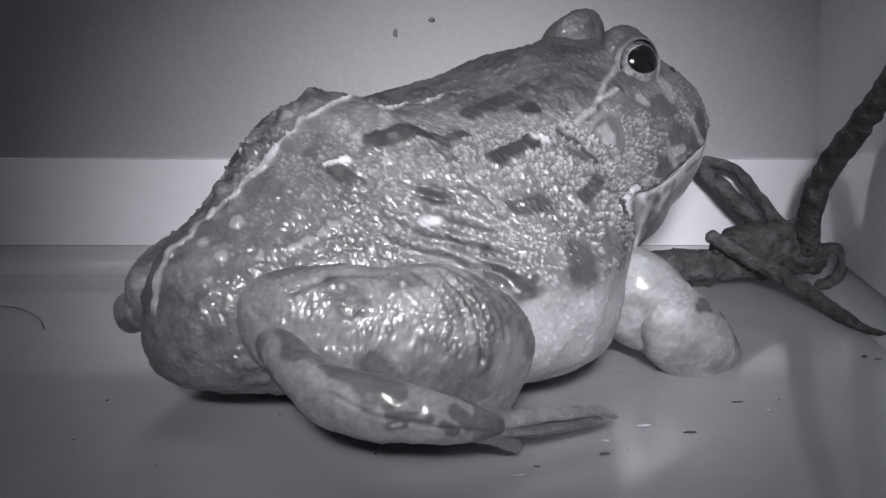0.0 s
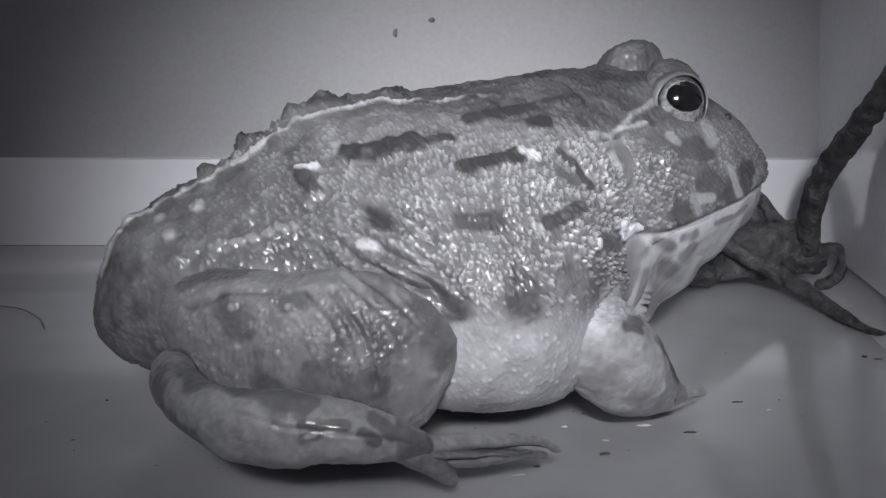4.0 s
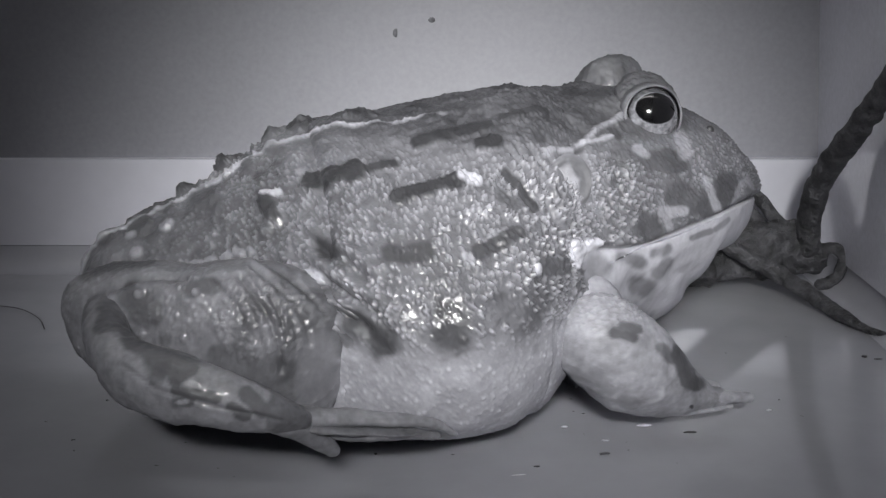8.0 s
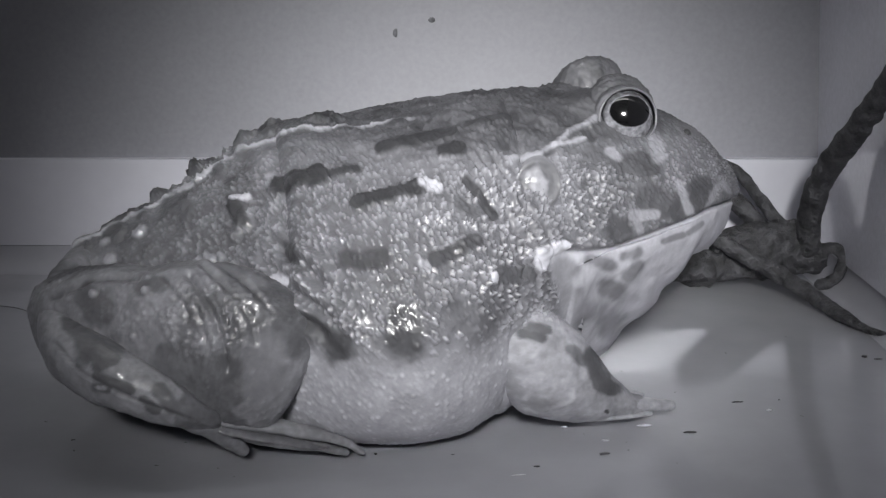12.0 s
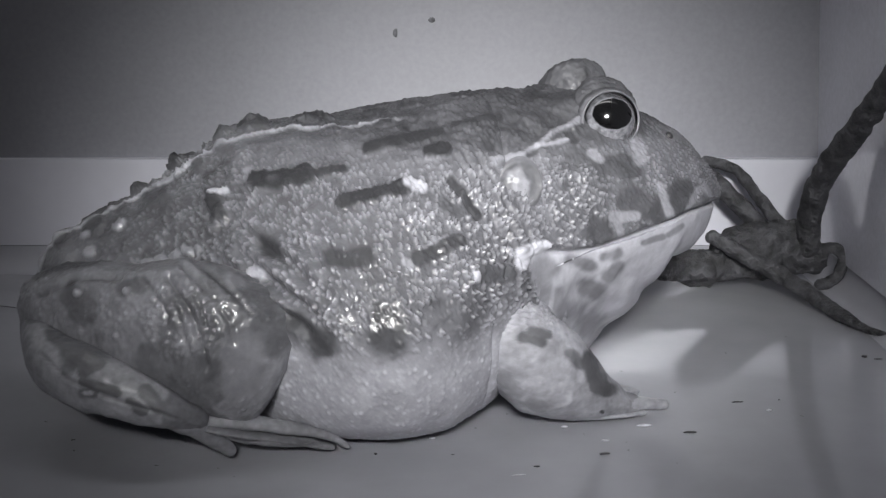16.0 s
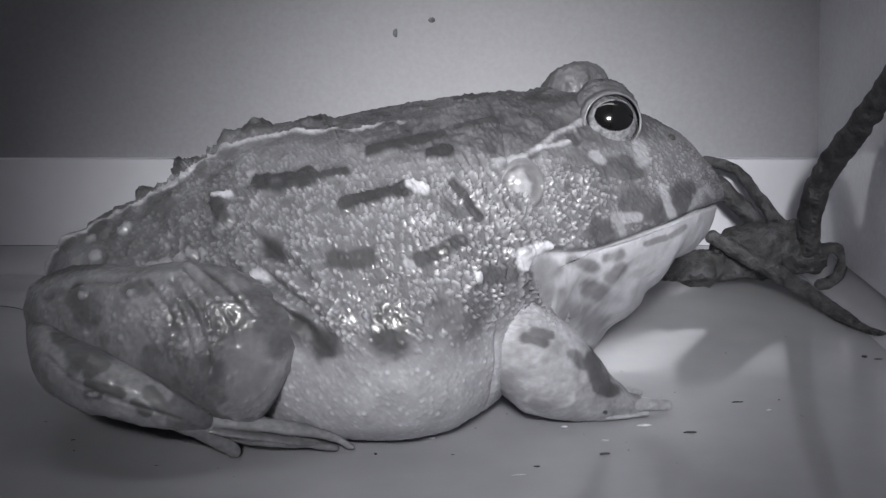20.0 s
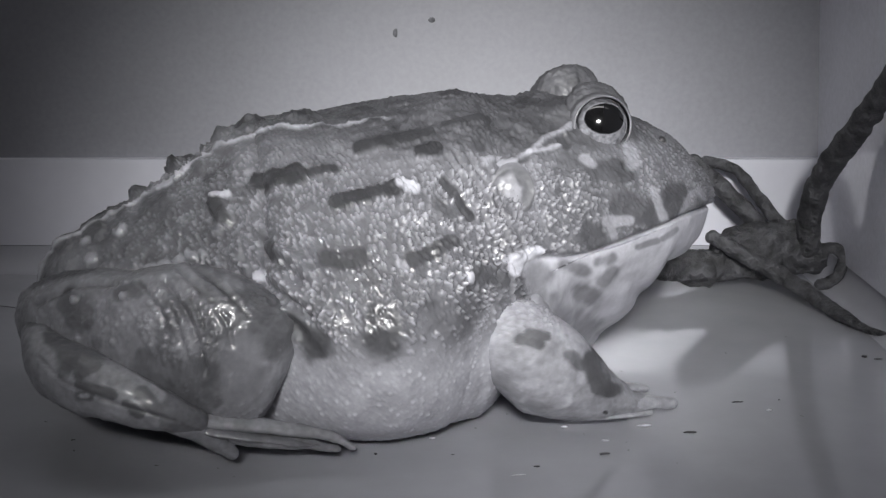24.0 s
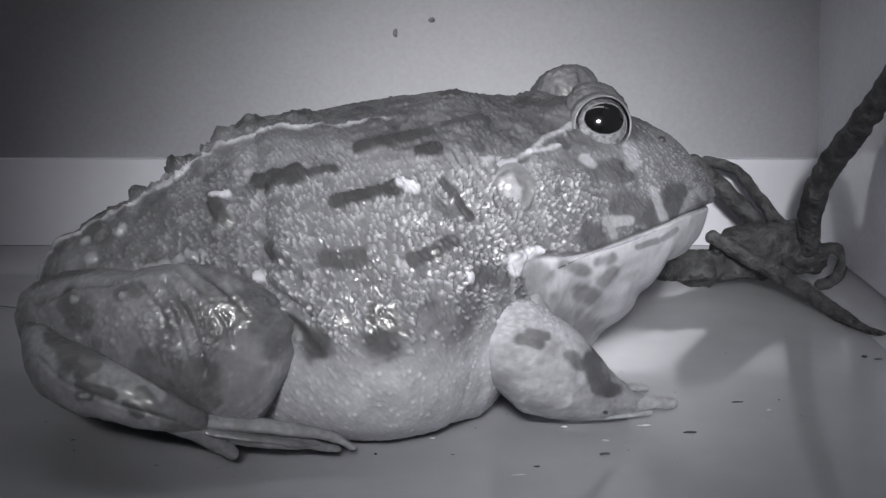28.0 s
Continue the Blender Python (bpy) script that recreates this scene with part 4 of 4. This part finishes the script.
# ---- motion ----
# seconds; centimetres; yaw, nose up, lean, all in degrees
FROG_ROWS = [
    (0.0, (0.15, 1.77, 0.27), (41.8, 0.6, -1.6)), (0.5, (0.26, 1.59, 0.38), (39.9, 0.1, 0.1)), (1.0, (0.45, 1.53, 0.37), (38.0, -0.1, 1.2)), (1.5, (0.69, 1.73, 0.2), (34.5, -0.8, 1.0)),
    (2.0, (0.77, 1.75, 0.21), (33.9, -0.1, 1.3)), (2.5, (0.88, 1.49, 0.31), (30.5, -2.3, 0.7)), (3.0, (0.62, 1.39, 0.3), (25.7, -3.7, -1.9)), (3.5, (0.48, 0.83, 0.37), (25.3, -3.8, -0.7)),
    (5.5, (-0.2, -0.28, 0.43), (15.9, -4.6, 2.8)), (6.0, (-0.04, 0.08, 0.21), (15.8, -0.4, 2.0)), (7.0, (0.01, 0.13, 0.16), (15.7, 0.4, 1.7)), (8.0, (0.03, 0.12, 0.13), (15.7, 0.6, 1.6)),
    (8.5, (-0.01, -0.02, 0.24), (15.3, -0.3, 2.1)), (9.0, (0.01, -0.17, 0.24), (15.1, -1.5, 1.5)), (9.5, (-0.17, -0.8, 0.13), (13.3, -1.7, 0.2)),
    (10.0, (-0.45, 0.24, -0.2), (16.4, -0.2, 1.4)), (10.5, (-0.81, 0.24, 0.12), (15.0, -1.6, 1.8)), (11.0, (-0.7, 0.22, 0.04), (15.0, -0.5, 2.3)),
    (12.0, (-0.7, 0.26, 0.02), (14.9, -0.3, 2.3)), (12.5, (-0.68, 0.27, 0.01), (14.8, -0.2, 2.1)), (14.8, (-0.63, 0.26, -0.03), (14.8, 0.0, 1.6)),
    (15.1, (-0.67, 0.24, -0.03), (14.8, -0.2, 1.5)), (15.5, (-0.97, 0.56, -0.01), (14.6, -0.6, 2.5)), (16.0, (-0.98, 0.62, -0.03), (14.5, -0.6, 2.6)),
    (20.0, (-0.88, 0.7, -0.12), (14.0, -0.3, 2.0)), (21.5, (-0.92, 0.68, -0.08), (14.6, -0.2, 2.3)), (23.5, (-1.3, 0.59, 0.01), (16.7, -1.1, 3.3)),
    (28.0, (-1.3, 0.59, 0.01), (16.7, -1.1, 3.3))]
# offset in centimetres and turn in degrees about the joint, in the frog's space
RUMP_ROWS = [
    (0.0, (-0.27, 0.09, 0.29), (0.2, 6.4, -0.3)), (2.0, (-0.21, 0.08, 0.26), (0.1, 1.9, -0.1)), (3.0, (-0.34, 0.02, 0.01), (-0.0, 5.5, -0.0)), (5.5, (0.1, 0.01, -0.12), (-0.5, -2.4, 0.2)),
    (6.0, (0.16, 0.01, -0.1), (-0.5, -2.2, 0.2)), (8.0, (0.15, 0.01, -0.08), (-0.5, -2.7, 0.2)), (9.0, (0.22, 0.03, -0.05), (-0.9, 1.2, 0.4)), (9.5, (0.29, 0.02, -0.05), (-0.8, -3.2, 0.3)),
    (10.0, (0.19, 0.01, -0.11), (-0.6, -6.2, 0.2)), (10.5, (0.21, -0.01, -0.13), (-0.4, -1.1, 0.1)), (12.0, (0.21, -0.0, -0.09), (-0.4, -0.1, 0.2)),
    (14.6, (0.21, -0.0, -0.09), (-0.4, -0.1, 0.2)), (16.0, (0, 0, 0), (0, 0, 0)), (21.5, (0, 0, 0), (0, 0, 0)), (23.5, (0.21, -0.01, -0.05), (-0.2, 1.7, 0.1)),
    (28.0, (0.21, -0.01, -0.05), (-0.2, 1.7, 0.1))]
HEAD_ROWS = [
    (0.0, (0.22, -0.29, 0.25), (-7.7, 5.1, 6.6)), (2.0, (0.22, -0.24, -0.03), (-8.2, 2.1, 1.5)), (3.0, (0.06, -0.06, 0.03), (-6.2, 2.0, 6.0)), (5.5, (-0.01, 0.14, -0.07), (1.8, 3.3, 0.6)),
    (6.0, (-0.03, 0.09, -0.13), (0.0, 0.8, 0.5)), (8.0, (-0.06, 0.08, -0.14), (0.1, 0.2, 0.1)), (9.0, (-0.06, 0.11, -0.19), (0.4, 1.5, -0.4)), (9.5, (-0.02, 0.14, -0.0), (2.3, 1.6, 0.0)),
    (10.0, (0.05, 0.03, 0.09), (-0.6, 1.1, 0.3)), (10.5, (0.03, 0.04, -0.05), (0.4, 1.5, 0.8)), (12.0, (0.07, 0.01, -0.02), (-0.4, 0.6, -0.1)),
    (14.6, (0.07, 0.01, -0.02), (-0.4, 0.6, -0.1)), (16.0, (0, 0, 0), (0, 0, 0)), (21.5, (0, 0, 0), (0, 0, 0)), (23.5, (0.12, -0.07, -0.18), (-2.1, 1.5, -1.5)),
    (28.0, (0.12, -0.07, -0.18), (-2.1, 1.5, -1.5))]
THIGH_ROWS = [
    (0.0, (0.93, -0.33, -0.45), (-3.6, -14.2, -2.8)), (2.0, (0.7, -0.31, -0.47), (8.6, -12.5, -7.6)), (3.0, (0.88, -0.42, -0.88), (-7.0, 5.4, 4.5)),
    (5.5, (0.22, -0.04, -0.12), (1.2, 2.1, 7.5)), (6.0, (0.16, -0.05, 0.03), (4.7, -1.8, 1.8)), (8.0, (0.09, -0.01, 0.06), (7.5, -3.1, 2.4)), (9.0, (0.35, 0.06, -0.08), (-4.0, 0.2, -0.2)),
    (9.2, (0.35, 0.06, -0.06), (-4.0, 0.0, -0.3)), (9.5, (-0.04, -0.01, 0.02), (-8.2, 4.7, -4.3)), (10.0, (-0.16, -0.05, 0.22), (1.1, -1.8, -1.0)),
    (10.5, (0.18, -0.05, -0.2), (-0.7, 1.4, -1.3)), (12.0, (0.07, -0.06, 0.03), (1.5, -1.9, -3.1)), (14.6, (0.07, -0.06, 0.03), (1.5, -1.9, -3.1)), (16.0, (0, 0, 0), (0, 0, 0)),
    (21.5, (0, 0, 0), (0, 0, 0)), (23.5, (0.14, -0.09, -0.1), (-2.6, 1.6, -3.0)), (28.0, (0.14, -0.09, -0.1), (-2.6, 1.6, -3.0))]
SHANK_ROWS = [
    (0.0, (0.34, -1.15, -0.63), (-12.4, 6.4, 8.6)), (2.0, (0.33, -1.61, -0.14), (-4.1, 6.6, 0.4)), (3.0, (0.88, -2.74, -0.43), (5.8, 7.0, -9.5)),
    (5.5, (0.81, -1.24, 0.15), (11.5, 0.1, -12.5)), (6.0, (0.62, -1.2, 0.44), (8.8, -2.0, -9.2)), (8.0, (0.54, -1.34, 0.48), (5.3, 2.0, 0.1)), (9.0, (0.6, -0.4, 0.14), (-0.9, 0.7, 2.8)),
    (9.2, (0.6, -0.38, 0.15), (-0.6, 0.5, 2.7)), (9.5, (-0.36, 1.11, -0.13), (-8.4, 1.1, 2.2)), (10.0, (-0.24, -0.09, 0.45), (-4.7, -2.4, 9.6)),
    (10.5, (0.06, 0.11, -0.12), (-6.9, 0.0, 6.7)), (12.0, (0.02, 0.05, 0.15), (-2.5, -2.5, 4.5)), (14.6, (0.02, 0.05, 0.15), (-2.5, -2.5, 4.5)), (16.0, (0, 0, 0), (0, 0, 0)),
    (21.5, (0, 0, 0), (0, 0, 0)), (23.5, (0.08, -0.25, 0.1), (-4.7, 2.4, -1.6)), (28.0, (0.08, -0.25, 0.1), (-4.7, 2.4, -1.6))]
ARM_ROWS = [
    (0.0, (1.02, -0.43, -1.39), (9.0, 1.1, -10.0)), (2.0, (0.48, -0.34, -1.03), (15.2, 3.8, -7.4)), (3.0, (-1.59, -0.78, -0.73), (24.5, -2.3, -6.2)),
    (5.5, (0.28, -0.24, -0.0), (6.1, 3.2, -8.5)), (6.0, (0.41, -0.27, -0.08), (3.2, 0.7, -4.1)), (8.0, (0.45, -0.2, -0.03), (1.6, -0.0, -0.3)),
    (9.0, (0.39, -0.15, -0.11), (3.6, 2.6, -4.0)), (9.5, (0.35, -0.31, 0.17), (8.7, 2.8, -5.6)), (10.0, (0.53, -0.55, 0.22), (-1.4, 3.2, -4.6)), (10.12, (0.5, -0.4, 0.2), (-1, 3, -5)),
    (10.27, (-1.7, 0.1, 0.5), (12, -3.5, -11)), (10.5, (-0.98, 0.22, -0.13), (8.2, -3.4, -9.8)), (10.8, (-0.38, -0.0, 0.03), (0.2, 0.1, -4.8)),
    (12.0, (-0.36, -0.01, 0.02), (-0.1, 0.3, -4.8)), (14.6, (-0.36, -0.01, 0.02), (-0.1, 0.3, -4.8)), (16.0, (0, 0, 0), (0, 0, 0)), (21.5, (0, 0, 0), (0, 0, 0)),
    (23.5, (0.13, -0.4, 0.17), (-6.5, 2.8, 1.8)), (28.0, (0.13, -0.4, 0.17), (-6.5, 2.8, 1.8))]
UPPER_ARM_ROWS = [
    (0.0, (0.91, -0.6, -0.97), (6.3, 0.8, -7.0)), (2.0, (0.54, -0.54, -0.72), (10.6, 2.7, -5.2)), (3.0, (-1.11, -0.55, -0.51), (17.1, -1.6, -4.3)),
    (5.5, (0.2, -0.17, 0.0), (4.3, 2.2, -5.9)), (6.0, (0.29, -0.19, -0.06), (2.2, 0.5, -2.9)), (8.0, (0.32, -0.14, -0.02), (1.1, -0.0, -0.2)), (9.0, (0.27, -0.1, -0.08), (2.5, 1.8, -2.8)),
    (9.5, (0.24, -0.22, 0.12), (6.1, 2.0, -3.9)), (10.0, (0.37, -0.39, 0.15), (-1.0, 2.2, -3.2)), (10.12, (0.35, -0.28, 0.14), (-0.7, 2.1, -3.5)),
    (10.27, (-1.19, 0.07, 0.35), (8.4, -2.4, -7.7)), (10.5, (-0.69, 0.15, -0.09), (5.7, -2.4, -6.9)), (10.8, (-0.27, 0.0, 0.02), (0.1, 0.1, -3.4)),
    (12.0, (-0.25, -0.01, 0.01), (-0.1, 0.2, -3.4)), (14.6, (-0.25, -0.01, 0.01), (-0.1, 0.2, -3.4)), (16.0, (0.0, 0.0, 0.0), (0.0, 0.0, 0.0)), (21.5, (0.0, 0.0, 0.0), (0.0, 0.0, 0.0)),
    (23.5, (0.09, -0.28, 0.12), (-4.5, 2.0, 1.3)), (28.0, (0.09, -0.28, 0.12), (-4.5, 2.0, 1.3))]
FAR_THIGH_ROWS = [(0.0, (0, 0, 0.2), (0, 0, 0)), (2.0, (-0.55, 0, 0.2), (0, 0, 0)), (3.0, (-0.15, 0, 0.05), (0, 0, 0)), (5.5, (0, 0, 0), (0, 0, 0)), (28.0, (0, 0, 0), (0, 0, 0))]


def frog_pose(at, turn):
    return Matrix.Translation(Vector(at) * 0.01) @ turn_matrix(turn)


def joint(ob, rows):
    """Keys a part about its own joint: offset and turn from its place of rest."""
    rest = ob.location.copy()
    walk(ob, [(t, Matrix.Translation(rest + Vector(a) * 0.01) @ turn_matrix(b)) for t, a, b in rows])


def motions():
    walk(frog, [(t, frog_pose(a, b)) for t, a, b in FROG_ROWS])
    joint(rump, RUMP_ROWS)
    joint(head, HEAD_ROWS)
    joint(near_thigh, THIGH_ROWS)
    joint(near_shank, SHANK_ROWS)
    joint(far_thigh, FAR_THIGH_ROWS)
    joint(near_arm, UPPER_ARM_ROWS)
    joint(near_fore, ARM_ROWS)
    for (ball, lid, rim), side in zip(eyes, (-1, 1)):
        for ob in (ball, lid, rim):
            down = (0, -0.12 * side, -0.42)
            joint(ob, [(0.0, (0, 0, 0), (0, 0, 0)), (14.8, (0, 0, 0), (0, 0, 0)), (14.93, down, (0, 0, 0)), (15.03, down, (0, 0, 0)), (15.2, (0, 0, 0), (0, 0, 0)), (28.0, (0, 0, 0), (0, 0, 0))])


motions()
